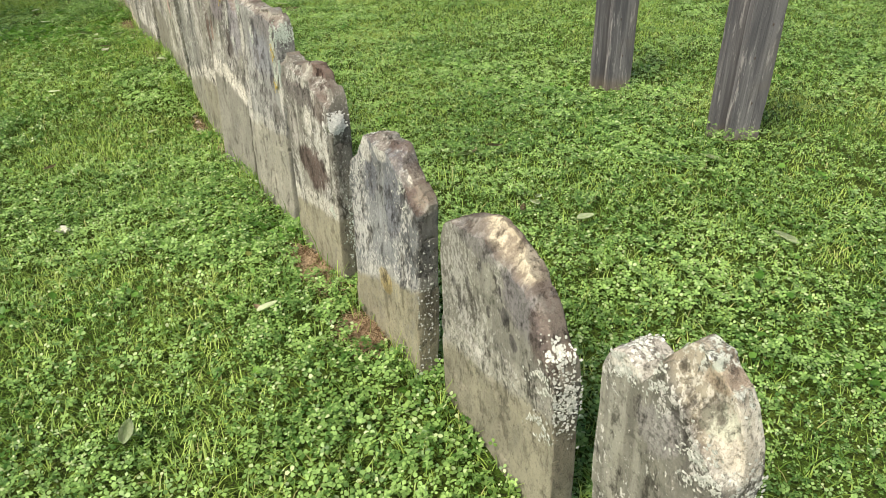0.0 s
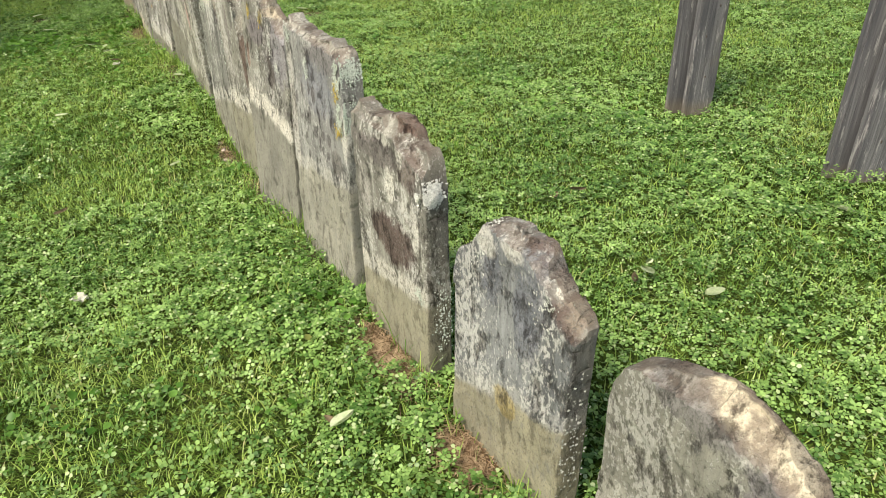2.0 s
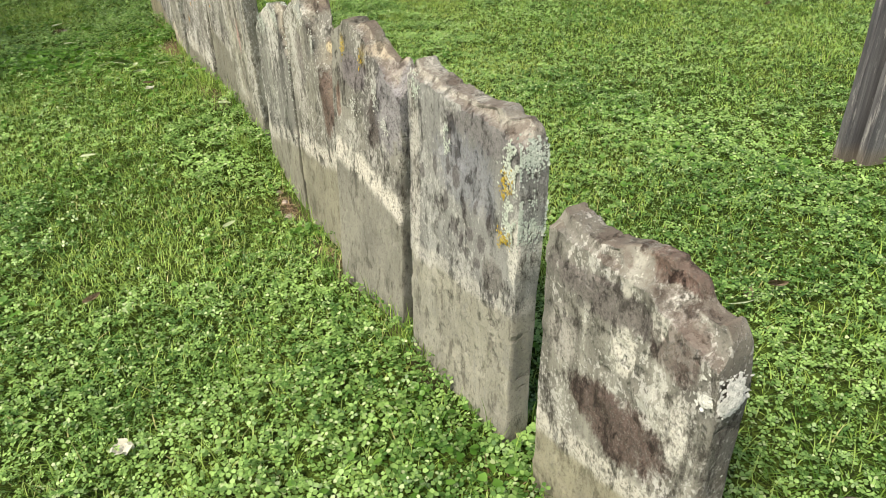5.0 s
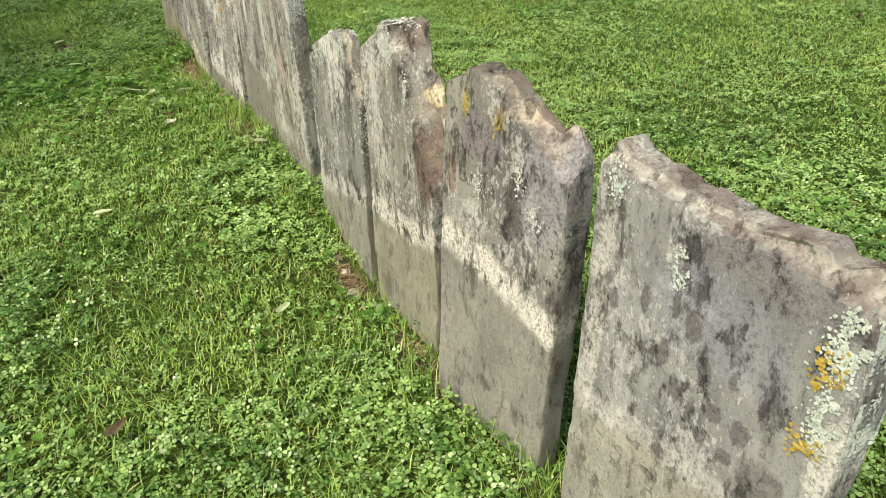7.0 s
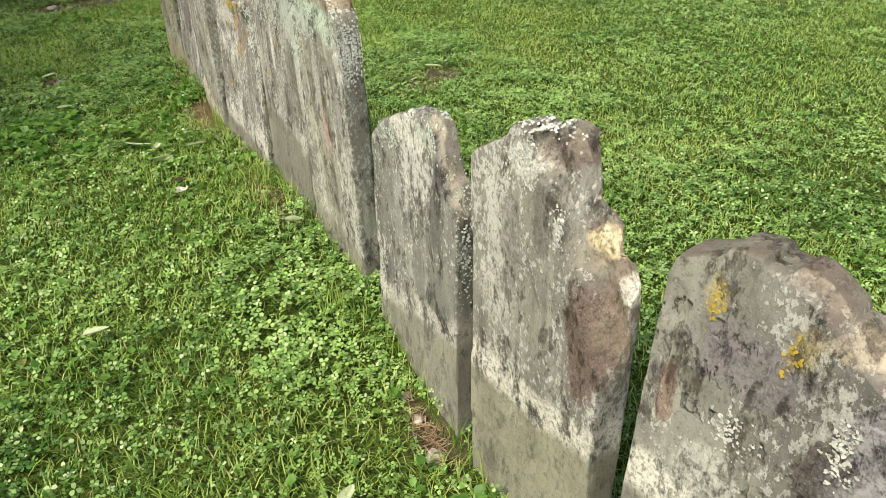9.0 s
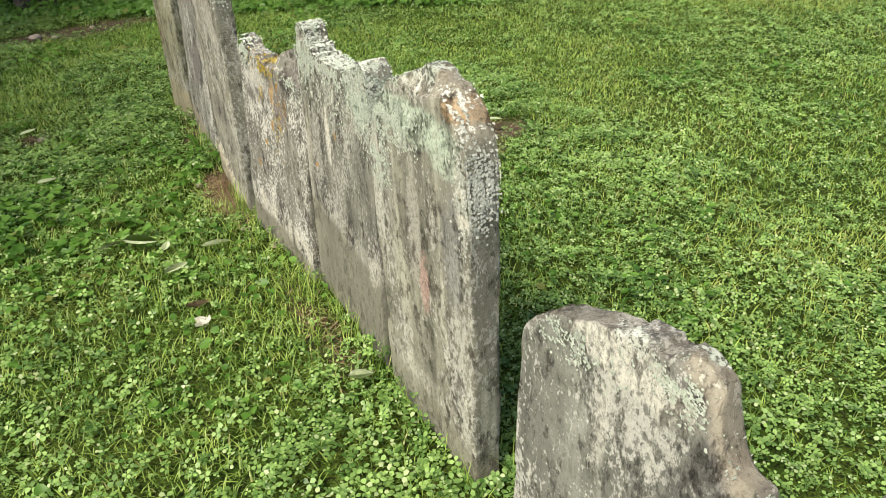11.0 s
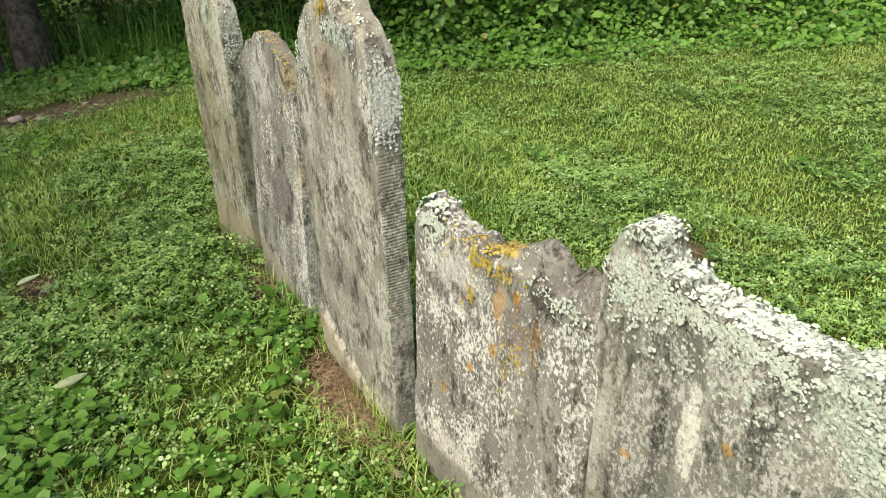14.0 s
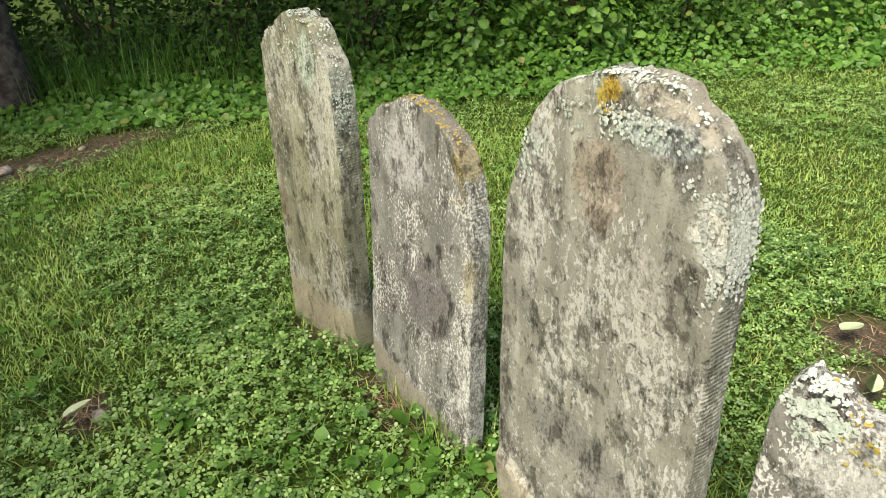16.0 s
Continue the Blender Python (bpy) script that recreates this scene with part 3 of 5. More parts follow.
S6 = stone((0.813, 3.549, 0.02), 5.0, 0.465, 0.075, 0.08,
           [(0, 0.60), (0.005, 0.74), (0.02, 0.80), (0.05, 0.822), (0.078, 0.82), (0.09, 0.80), (0.115, 0.81), (0.16, 0.828), (0.21, 0.862), (0.26, 0.89), (0.31, 0.897), (0.37, 0.888), (0.42, 0.868), (0.45, 0.855), (0.465, 0.80)],
           stone_material("stone_white_banded", (0.275, 0.265, 0.235), (0.165, 0.157, 0.146), (0.250, 0.240, 0.205), streak=0.45, film=0.5, speck=0.4, line=(0.335, 0.40), width=0.465, band=0.9, wide=0.055, washed=0.65, seed=6.0, rows=(0.45, 0.8, 0.075, 0.6), flank=0.55, marks=[(0.175, 0.62, 0.04, 0.11, (0.078, 0.066, 0.060), 0.95), (0.08, 0.68, 0.09, 0.16, (0.225, 0.215, 0.225), 0.85), (0.31, 0.74, 0.09, 0.06, (0.15, 0.13, 0.14), 0.7), (0.42, 0.62, 0.02, 0.06, RUST, 0.6), (0.375, 0.82, 0.018, 0.03, YELLOW, 0.3), (0.24, 0.80, 0.022, 0.03, YELLOW, 0.3), (0.33, 0.52, 0.06, 0.06, (0.42, 0.41, 0.37), 0.6), (0.14, 0.83, 0.11, 0.02, (0.36, 0.30, 0.22), 0.6)]),
           "brown-grey gravestone with broken sloping top and white band", chips=[((0.20, 0.835), (-0.5, 0.86), 0.028, 0.35, 0.04), ((0.04, 0.79), (-0.5, 0.86), 0.015, 0.2, 0.02)], rough=0.007)
S7 = stone((0.842, 4.156, -0.05), 0.8, 0.455, 0.085, 0.03,
           [(0, 0.62), (0.006, 0.715), (0.025, 0.745), (0.06, 0.765), (0.08, 0.81), (0.105, 0.832), (0.135, 0.85), (0.148, 0.91), (0.16, 0.955), (0.20, 0.972), (0.30, 0.958), (0.345, 0.93), (0.42, 0.885), (0.45, 0.86), (0.455, 0.80)],
           stone_material("stone_split_corner", (0.290, 0.280, 0.245), (0.180, 0.170, 0.150), (0.250, 0.236, 0.180), streak=0.5, film=0.3, speck=0.5, line=(0.33, 0.28), width=0.455, band=0.85, wide=0.055, seed=7.0, flank=0.55, marks=[(0.05, 0.60, 0.06, 0.16, (0.115, 0.082, 0.066), 0.95), (0.06, 0.76, 0.05, 0.04, (0.17, 0.14, 0.11), 0.8), (0.07, 0.79, 0.05, 0.032, (0.50, 0.42, 0.27), 1.0), (0.01, 0.72, 0.03, 0.03, WHITE, 0.8), (0.26, 0.90, 0.05, 0.045, WHITE, 0.85), (0.20, 0.80, 0.03, 0.09, DARK, 0.6), (0.19, 0.93, 0.06, 0.03, BROWN, 0.7), (0.30, 0.72, 0.04, 0.10, (0.16, 0.14, 0.13), 0.6), (0.36, 0.55, 0.07, 0.10, (0.42, 0.40, 0.36), 0.55)]),
           "grey gravestone with split corner exposing buff stone", chips=[((0.115, 0.72), (-0.86, 0.5), 0.038, 0.15, 0.04), ((0.09, 0.79), (-0.3, 0.95), 0.012, 1.0, 0.02, 0.055), ((0.17, 0.90), (-0.8, 0.6), 0.022, 0.2, 0.03)], rough=0.009)
S8 = stone((0.856, 4.729, -0.09), -2.2, 0.545, 0.06, 0.04,
           [(0, 0.66), (0.012, 0.735), (0.055, 0.742), (0.075, 0.765), (0.09, 0.80), (0.105, 0.85), (0.15, 0.877), (0.22, 0.868), (0.35, 0.832), (0.45, 0.785), (0.50, 0.74), (0.535, 0.69), (0.545, 0.62)],
           stone_material("stone_speckled_grey", (0.285, 0.285, 0.262), (0.172, 0.170, 0.158), (0.262, 0.250, 0.200), crust=0.90, streak=0.55, film=0.35, speck=0.6, line=(0.285, 0.125), width=0.545, band=0.5, washed=0.7, seed=8.0, top=0.3, flank=0.55, marks=[(0.26, 0.80, 0.14, 0.05, WHITE, 0.75), (0.07, 0.74, 0.05, 0.05, DARK, 0.7), (0.12, 0.62, 0.03, 0.12, DARK, 0.55), (0.30, 0.64, 0.02, 0.10, WHITE, 0.5)]),
           "speckled grey gravestone with notched shoulder and lichened top", chips=[((0.10, 0.78), (-0.8, 0.6), 0.018, 0.4, 0.03)], rough=0.009)
S9 = stone((0.897, 5.45, -0.03), 0.6, 0.455, 0.08, 0.005,
           [(0, 0.80), (0.006, 0.90), (0.02, 0.95), (0.05, 0.99), (0.10, 1.02), (0.15, 1.042), (0.20, 1.045), (0.25, 1.025), (0.30, 1.0), (0.335, 0.985), (0.345, 0.955), (0.39, 0.925), (0.43, 0.86), (0.45, 0.80), (0.455, 0.75)],
           stone_material("stone_tall_buff", (0.320, 0.308, 0.262), (0.205, 0.196, 0.168), (0.250, 0.236, 0.185), crust=1.03, streak=0.75, film=0.15, speck=0.5, line=(0.10, 0.16), width=0.455, washed=0.5, band=0.2, seed=9.0, top=0.2, marks=[(0.215, 0.51, 0.025, 0.09, PINK, 0.75), (0.25, 0.92, 0.20, 0.05, SAGE, 0.85), (0.10, 0.88, 0.06, 0.05, SAGE, 0.7), (0.05, 0.99, 0.05, 0.025, (0.36, 0.24, 0.13), 0.75), (0.03, 0.80, 0.03, 0.10, WHITE, 0.7), (0.08, 0.66, 0.04, 0.18, (0.19, 0.19, 0.19), 0.6), (0.36, 0.72, 0.03, 0.16, (0.19, 0.18, 0.16), 0.6), (0.25, 0.66, 0.03, 0.16, (0.42, 0.40, 0.36), 0.5)]),
           "tall round-shouldered buff gravestone with lichened rim", chips=[((0.08, 0.98), (-0.6, 0.8), 0.016, 0.3, 0.03), ((0.25, 1.0), (0.0, 1.0), 0.012, 0.1, 0.03)])
S10 = stone((0.904, 5.978, 0.0), -0.9, 0.56, 0.075, 0.04,
            [(0, 0.78), (0.006, 0.87), (0.015, 0.908), (0.04, 0.922), (0.07, 0.912), (0.10, 0.895), (0.16, 0.885), (0.22, 0.88), (0.30, 0.878), (0.39, 0.878), (0.435, 0.89), (0.45, 0.92), (0.475, 0.941), (0.51, 0.932), (0.545, 0.90), (0.56, 0.84)],
            stone_material("stone_lichen_topped", (0.275, 0.270, 0.238), (0.170, 0.164, 0.148), (0.220, 0.210, 0.170), crust=0.90, streak=0.85, film=0.45, speck=0.45, grain=110, line=(0.28, 0.38), width=0.56, washed=0.7, band=0.25, seed=10.0, flank=0.2, top=0.1, marks=[(0.34, 0.64, 0.018, 0.11, WHITE, 0.8), (0.08, 0.83, 0.09, 0.09, SAGE, 0.8), (0.49, 0.84, 0.06, 0.06, WHITE, 0.7), (0.10, 0.62, 0.06, 0.10, (0.13, 0.13, 0.115), 0.6), (0.51, 0.6, 0.03, 0.14, (0.34, 0.325, 0.27), 0.6), (0.27, 0.66, 0.012, 0.012, ORANGE, 0.7), (0.46, 0.50, 0.010, 0.010, ORANGE, 0.7), (0.05, 0.30, 0.03, 0.05, WHITE, 0.45)]),
            "grey gravestone with eared top under thick pale lichen", rough=0.010)
S11 = stone((0.887, 6.516, 0.02), 4.5, 0.565, 0.07, 0.085,
            [(0, 0.62), (0.02, 0.70), (0.05, 0.752), (0.09, 0.755), (0.125, 0.752), (0.15, 0.772), (0.18, 0.789), (0.21, 0.782), (0.24, 0.762), (0.29, 0.738), (0.36, 0.728), (0.44, 0.727), (0.475, 0.744), (0.49, 0.772), (0.53, 0.766), (0.555, 0.735), (0.565, 0.67)],
            stone_material("stone_orange_specked", (0.270, 0.260, 0.232), (0.165, 0.156, 0.148), (0.230, 0.218, 0.175), crust=0.80, streak=0.35, film=0.4, speck=0.85, grain=120, line=(0.06, 0.14), width=0.565, seed=11.0, flank=0.2, top=0.2, marks=[(0.42, 0.62, 0.10, 0.09, (0.46, 0.45, 0.42), 0.65), (0.29, 0.745, 0.05, 0.022, YELLOW, 0.85), (0.27, 0.625, 0.018, 0.05, ORANGE, 0.45), (0.275, 0.505, 0.014, 0.02, ORANGE, 0.8), (0.16, 0.585, 0.018, 0.06, ORANGE, 0.4), (0.445, 0.31, 0.012, 0.014, ORANGE, 0.8), (0.22, 0.66, 0.012, 0.016, ORANGE, 0.8), (0.35, 0.42, 0.011, 0.012, ORANGE, 0.8), (0.10, 0.70, 0.09, 0.05, (0.12, 0.11, 0.10), 0.75), (0.21, 0.56, 0.03, 0.08, (0.20, 0.15, 0.15), 0.5)]),
            "low eared gravestone speckled with white and orange lichen", chips=[((0.30, 0.715), (-0.1, 1.0), 0.016, 0.0, 0.03), ((0.08, 0.73), (-0.3, 0.95), 0.015, 0.0, 0.03)], rough=0.010)
S12 = stone((0.846, 7.18, 0.01), -3.5, 0.535, 0.075, 0.025,
            [(0, 0.90), (0.004, 1.0), (0.015, 1.05), (0.04, 1.10), (0.075, 1.135), (0.12, 1.155), (0.135, 1.178), (0.20, 1.188), (0.28, 1.18), (0.34, 1.152), (0.385, 1.135), (0.44, 1.09), (0.465, 1.03), (0.49, 0.96), (0.52, 0.88), (0.535, 0.60)],
            stone_material("stone_tall_pale", (0.345, 0.330, 0.285), (0.235, 0.222, 0.190), (0.370, 0.335, 0.268), crust=1.17, streak=0.4, film=0.15, speck=0.5, line=(-0.02, 0.17), width=0.535, washed=0.95, band=0.5, wide=0.02, seed=12.0, flank=0.15, top=0.15, rows=(0.45, 0.85, 0.075, 0.4), sawn=0.8, marks=[(0.27, 0.985, 0.065, 0.085, (0.25, 0.185, 0.13), 0.5), (0.26, 1.155, 0.022, 0.022, (0.50, 0.34, 0.04), 0.95), (0.09, 1.06, 0.025, 0.05, DARK, 0.6), (0.30, 0.38, 0.16, 0.07, (0.17, 0.165, 0.15), 0.7), (0.15, 0.30, 0.10, 0.08, (0.18, 0.17, 0.15), 0.6), (0.16, 1.10, 0.08, 0.03, (0.40, 0.44, 0.44), 0.7), (0.03, 0.98, 0.05, 0.06, WHITE, 0.7), (0.44, 0.86, 0.04, 0.16, (0.50, 0.48, 0.44), 0.6), (0.14, 0.80, 0.06, 0.12, (0.40, 0.375, 0.33), 0.5)]),
            "tall arched pale gravestone with scaling foot and lichened shoulder", chips=[((0.13, 1.13), (-0.35, 0.93), 0.014, 0.25, 0.03)], ledge=(-0.02, 0.17, 0.012))
S13 = stone((0.889, 7.859, 0.03), -0.9, 0.485, 0.06, 0.075,
            [(0, 0.66), (0.012, 0.74), (0.03, 0.80), (0.06, 0.855), (0.11, 0.905), (0.18, 0.94), (0.26, 0.952), (0.32, 0.945), (0.36, 0.922), (0.43, 0.90), (0.465, 0.865), (0.485, 0.80)],
            stone_material("stone_round_speckled", (0.285, 0.278, 0.258), (0.170, 0.162, 0.150), (0.300, 0.262, 0.205), streak=0.3, film=0.3, speck=0.9, grain=150, line=(0.03, 0.13), width=0.485, wide=0.02, band=0.2, seed=13.0, flank=0.2, top=0.3, sawn=0.5, marks=[(0.20, 0.42, 0.14, 0.12, (0.125, 0.112, 0.108), 0.7), (0.05, 0.86, 0.04, 0.05, (0.34, 0.29, 0.14), 0.6), (0.30, 0.80, 0.12, 0.10, (0.46, 0.45, 0.43), 0.6), (0.02, 0.55, 0.02, 0.08, (0.30, 0.24, 0.10), 0.5)]),
            "round-topped grey gravestone thickly speckled with white crust", rough=0.007)
S14 = stone((0.92, 8.50, 0.05), 3.0, 0.42, 0.085, 0.035,
            [(0, 0.78), (0.004, 0.90), (0.02, 0.965), (0.06, 1.0), (0.085, 1.045), (0.10, 1.06), (0.17, 1.078), (0.22, 1.078), (0.27, 1.06), (0.32, 1.03), (0.37, 1.005), (0.405, 0.965), (0.42, 0.88)],
            stone_material("stone_green_buff", (0.310, 0.300, 0.225), (0.205, 0.198, 0.135), (0.320, 0.280, 0.200), crust=1.04, streak=0.6, film=0.15, speck=0.4, line=(0.12, 0.14), width=0.42, band=0.2, seed=14.0, flank=0.15, top=0.2, sawn=0.9, marks=[(0.14, 0.95, 0.05, 0.09, SAGE, 0.65), (0.22, 0.60, 0.04, 0.20, (0.24, 0.235, 0.15), 0.6), (0.38, 0.42, 0.04, 0.10, (0.20, 0.15, 0.10), 0.5), (0.05, 0.90, 0.04, 0.10, (0.48, 0.47, 0.40), 0.6)]),
            "greenish buff gravestone with broken top and tooled edge", chips=[((0.09, 1.03), (-0.5, 0.85), 0.02, 0.2, 0.03)], rough=0.008)


# ---- lichen on the stones ----
def lichen(slab, spots, material, seed, name="lichen", label="", size=0.0075, dome=0.0):
    """Crusts of small lobes. A spot: face (f front, s near flank, t top), along, up (or depth share), half widths, count."""
    r = np.random.default_rng(seed)
    C, N, Q = [], [], []
    for face, a, b, ra, rb, count in spots:
        count = int(count * 3.2)
        q = r.normal(0, 0.5, (count, 2))
        q = q[vnoise(q[:, 0] * ra * 55 + seed, q[:, 1] * (rb if face == "f" else rb * 0.3) * 55 + 5) > 0.45]
        count = len(q)
        if face == "f":
            u = a + q[:, 0] * ra
            v = b + q[:, 1] * rb
            t = slab["top"](np.clip(u, 0, slab["width"]))
            ok = (u > 0.002) & (u < slab["width"] - 0.002) & (v < t - 0.002)
            p = np.stack([slab["lean"] * v - 0.001 - 0.002 * r.random(count), u, v], -1)
            n = np.tile([-1.0, 0, 0], (count, 1))
        elif face == "s":
            v = b + q[:, 1] * rb
            d = np.clip(a + q[:, 0] * ra, 0.02, 0.98)
            reach = np.linspace(0, 0.10, 60)
            rise = np.maximum.accumulate(slab["top"](reach))
            ok = v < rise[-1]
            p = np.stack([d * slab["thick"] + slab["lean"] * v, np.interp(v, rise, reach) - 0.002, v], -1)
            n = np.tile([-0.2, -1.0, 0.1], (count, 1))
        else:
            u = a + q[:, 0] * ra
            d = np.clip(b + q[:, 1] * rb, 0.0, 1.0)
            ok = (u > 0.004) & (u < slab["width"] - 0.004)
            t = slab["top"](np.clip(u, 0, slab["width"]))
            p = np.stack([d * slab["thick"] + slab["lean"] * t, u, t + 0.001], -1)
            slope = (slab["top"](u + 0.01) - slab["top"](u - 0.01)) / 0.02
            n = np.stack([-0.4 + 0 * u, -slope, 1 + 0 * u], -1)
        C.append(p[ok])
        N.append(n[ok])
        Q.append((q[ok] ** 2).sum(1))
    C, N = np.concatenate(C), np.concatenate(N)
    m = len(C)
    C = C + N * (dome * np.exp(-1.2 * np.concatenate(Q)))[:, None]
    N = N / np.linalg.norm(N, axis=1, keepdims=True) + r.normal(0, 0.10, (m, 3))
    N /= np.linalg.norm(N, axis=1, keepdims=True)
    A = np.cross(N, r.normal(0, 1, (m, 3)))
    A /= np.linalg.norm(A, axis=1, keepdims=True)
    B = np.cross(N, A)
    k = 7
    ang = np.linspace(0, 2 * np.pi, k, endpoint=False)
    rad = size * 0.50 * r.uniform(0.3, 1.6, (m, 1)) * r.uniform(0.45, 1.4, (m, k))
    rimh = r.uniform(0.0002, 0.0013, (m, 1))
    P = C[:, None] + A[:, None] * (np.cos(ang) * rad)[..., None] + B[:, None] * (np.sin(ang) * rad)[..., None] + N[:, None] * (rimh * r.uniform(0.2, 1.2, (m, k)))[..., None]
    mid = C[:, None] + N[:, None] * 0.0008
    verts = np.concatenate([P, mid], 1).reshape(-1, 3)
    tri = np.stack([np.arange(k), (np.arange(k) + 1) % k, np.full(k, k)], -1)
    faces = (np.arange(m)[:, None, None] * (k + 1) + tri[None]).reshape(-1, 3)
    tagged(part(name, mesh_of(name, verts, faces, False), material, slab["ob"], label), kind="stuff")


lichen(S1, [("f", 0.255, 0.67, 0.04, 0.03, 170), ("t", 0.25, 0.4, 0.05, 0.5, 110), ("f", 0.17, 0.70, 0.03, 0.05, 90), ("f", 0.05, 0.60, 0.06, 0.05, 180), ("s", 0.5, 0.55, 0.6, 0.08, 130), ("t", 0.17, 0.3, 0.02, 0.4, 40)], M_LICHEN_PALE, 1, label="white crusted lichen", size=0.005)
lichen(S2, [("f", 0.045, 0.44, 0.05, 0.04, 120), ("s", 0.45, 0.40, 0.6, 0.10, 240), ("f", 0.05, 0.30, 0.05, 0.035, 90), ("t", 0.03, 0.3, 0.03, 0.5, 110)], M_LICHEN_PALE, 2, label="white crusted lichen", size=0.006)
lichen(S3, [("f", 0.09, 0.60, 0.05, 0.07, 90), ("f", 0.38, 0.64, 0.06, 0.05, 110), ("t", 0.36, 0.3, 0.05, 0.4, 60), ("s", 0.4, 0.2, 0.7, 0.3, 130)], M_LICHEN_PALE, 3, label="white crusted lichen", size=0.0045)
lichen(S4, [("s", 0.32, 0.625, 0.36, 0.030, 420), ("f", 0.012, 0.625, 0.022, 0.026, 200)], M_ROSETTE, 4, "lichen_rosette", "pale grey lichen rosette", 0.0075, 0.014)
lichen(S4, [("s", 0.6, 0.2, 0.4, 0.16, 110), ("f", 0.05, 0.27, 0.03, 0.03, 60)], M_LICHEN, 14, size=0.0045)
lichen(S5, [("s", 0.4, 0.82, 0.6, 0.04, 320), ("s", 0.4, 0.66, 0.6, 0.06, 420), ("f", 0.03, 0.80, 0.035, 0.06, 240), ("f", 0.03, 0.66, 0.03, 0.06, 230), ("f", 0.50, 0.86, 0.03, 0.04, 70), ("f", 0.33, 0.76, 0.02, 0.04, 60)], M_LICHEN, 5, label="grey leafy lichen", size=0.005)
lichen(S5, [("f", 0.05, 0.73, 0.025, 0.05, 70), ("f", 0.05, 0.60, 0.03, 0.03, 50)], M_LICHEN_YELLOW, 15, "yellow_lichen", "mustard yellow lichen stain", 0.006)
lichen(S6, [("f", 0.16, 0.70, 0.02, 0.05, 50), ("f", 0.30, 0.62, 0.05, 0.05, 40), ("f", 0.10, 0.62, 0.03, 0.03, 50)], M_LICHEN_PALE, 6, label="white crusted lichen", size=0.005)
lichen(S6, [("f", 0.37, 0.80, 0.015, 0.04, 14), ("f", 0.25, 0.79, 0.015, 0.03, 14)], M_LICHEN_YELLOW, 16, "yellow_lichen", "mustard yellow lichen stain", 0.005)
lichen(S7, [("f", 0.26, 0.91, 0.06, 0.05, 200), ("t", 0.25, 0.4, 0.08, 0.5, 120), ("f", 0.15, 0.80, 0.02, 0.05, 40)], M_LICHEN_PALE, 7, label="white crusted lichen", size=0.0055)
lichen(S8, [("f", 0.15, 0.83, 0.06, 0.04, 160), ("f", 0.40, 0.76, 0.14, 0.05, 220), ("s", 0.5, 0.6, 0.7, 0.2, 140)], M_LICHEN, 8, label="grey leafy lichen", size=0.005)
lichen(S9, [("f", 0.33, 0.90, 0.14, 0.06, 700), ("f", 0.40, 0.78, 0.06, 0.09, 300), ("t", 0.33, 0.4, 0.10, 0.5, 260)], M_LICHEN, 9, label="grey-green leafy lichen", size=0.005)
lichen(S9, [("s", 0.4, 0.84, 0.6, 0.10, 480), ("f", 0.025, 0.82, 0.03, 0.12, 260), ("t", 0.04, 0.4, 0.06, 0.5, 220)], M_LICHEN_PALE, 19, label="white crusted lichen", size=0.005)
lichen(S10, [("f", 0.28, 0.85, 0.34, 0.045, 850), ("f", 0.49, 0.86, 0.07, 0.09, 420), ("f", 0.05, 0.82, 0.07, 0.10, 480), ("t", 0.28, 0.4, 0.40, 0.6, 900), ("s", 0.5, 0.78, 0.7, 0.14, 380), ("f", 0.25, 0.76, 0.3, 0.06, 140)], M_LICHEN, 10, label="thick grey-green leafy lichen", size=0.0055)
lichen(S10, [("f", 0.08, 0.87, 0.10, 0.04, 150), ("f", 0.36, 0.85, 0.10, 0.03, 150), ("t", 0.05, 0.4, 0.05, 0.5, 120)], M_LICHEN_PALE, 20, label="white crusted lichen", size=0.0055)
lichen(S11, [("f", 0.50, 0.73, 0.06, 0.05, 260), ("t", 0.51, 0.4, 0.05, 0.5, 120), ("f", 0.09, 0.70, 0.10, 0.06, 140)], M_LICHEN, 11, label="grey leafy lichen", size=0.006)
lichen(S11, [("f", 0.32, 0.70, 0.12, 0.03, 140), ("t", 0.35, 0.3, 0.12, 0.4, 90), ("f", 0.36, 0.60, 0.02, 0.06, 30), ("f", 0.22, 0.52, 0.05, 0.12, 60)], M_LICHEN_YELLOW, 21, "yellow_lichen", "mustard yellow lichen stain", 0.0055)
lichen(S12, [("s", 0.4, 0.97, 0.6, 0.09, 620), ("f", 0.015, 0.95, 0.04, 0.08, 330), ("f", 0.05, 1.03, 0.04, 0.05, 50), ("f", 0.20, 1.12, 0.10, 0.02, 90)], M_LICHEN_PALE, 12, label="white leafy lichen", size=0.0055)
lichen(S12, [("f", 0.25, 1.10, 0.14, 0.03, 120), ("f", 0.45, 1.00, 0.05, 0.08, 90), ("t", 0.25, 0.3, 0.2, 0.4, 120)], M_LICHEN, 22, label="grey leafy lichen", size=0.0055)
lichen(S12, [("f", 0.275, 1.135, 0.025, 0.022, 46)], M_LICHEN_YELLOW, 23, "yellow_lichen", "mustard yellow lichen stain", 0.005)
lichen(S13, [("t", 0.22, 0.4, 0.25, 0.5, 160), ("f", 0.06, 0.82, 0.04, 0.08, 50)], M_LICHEN_YELLOW, 13, "yellow_lichen", "dull yellow lichen stain", 0.004)
lichen(S14, [("f", 0.15, 0.98, 0.16, 0.07, 220), ("t", 0.2, 0.4, 0.2, 0.5, 160), ("s", 0.4, 0.85, 0.6, 0.12, 150)], M_LICHEN, 24, label="grey leafy lichen", size=0.005)


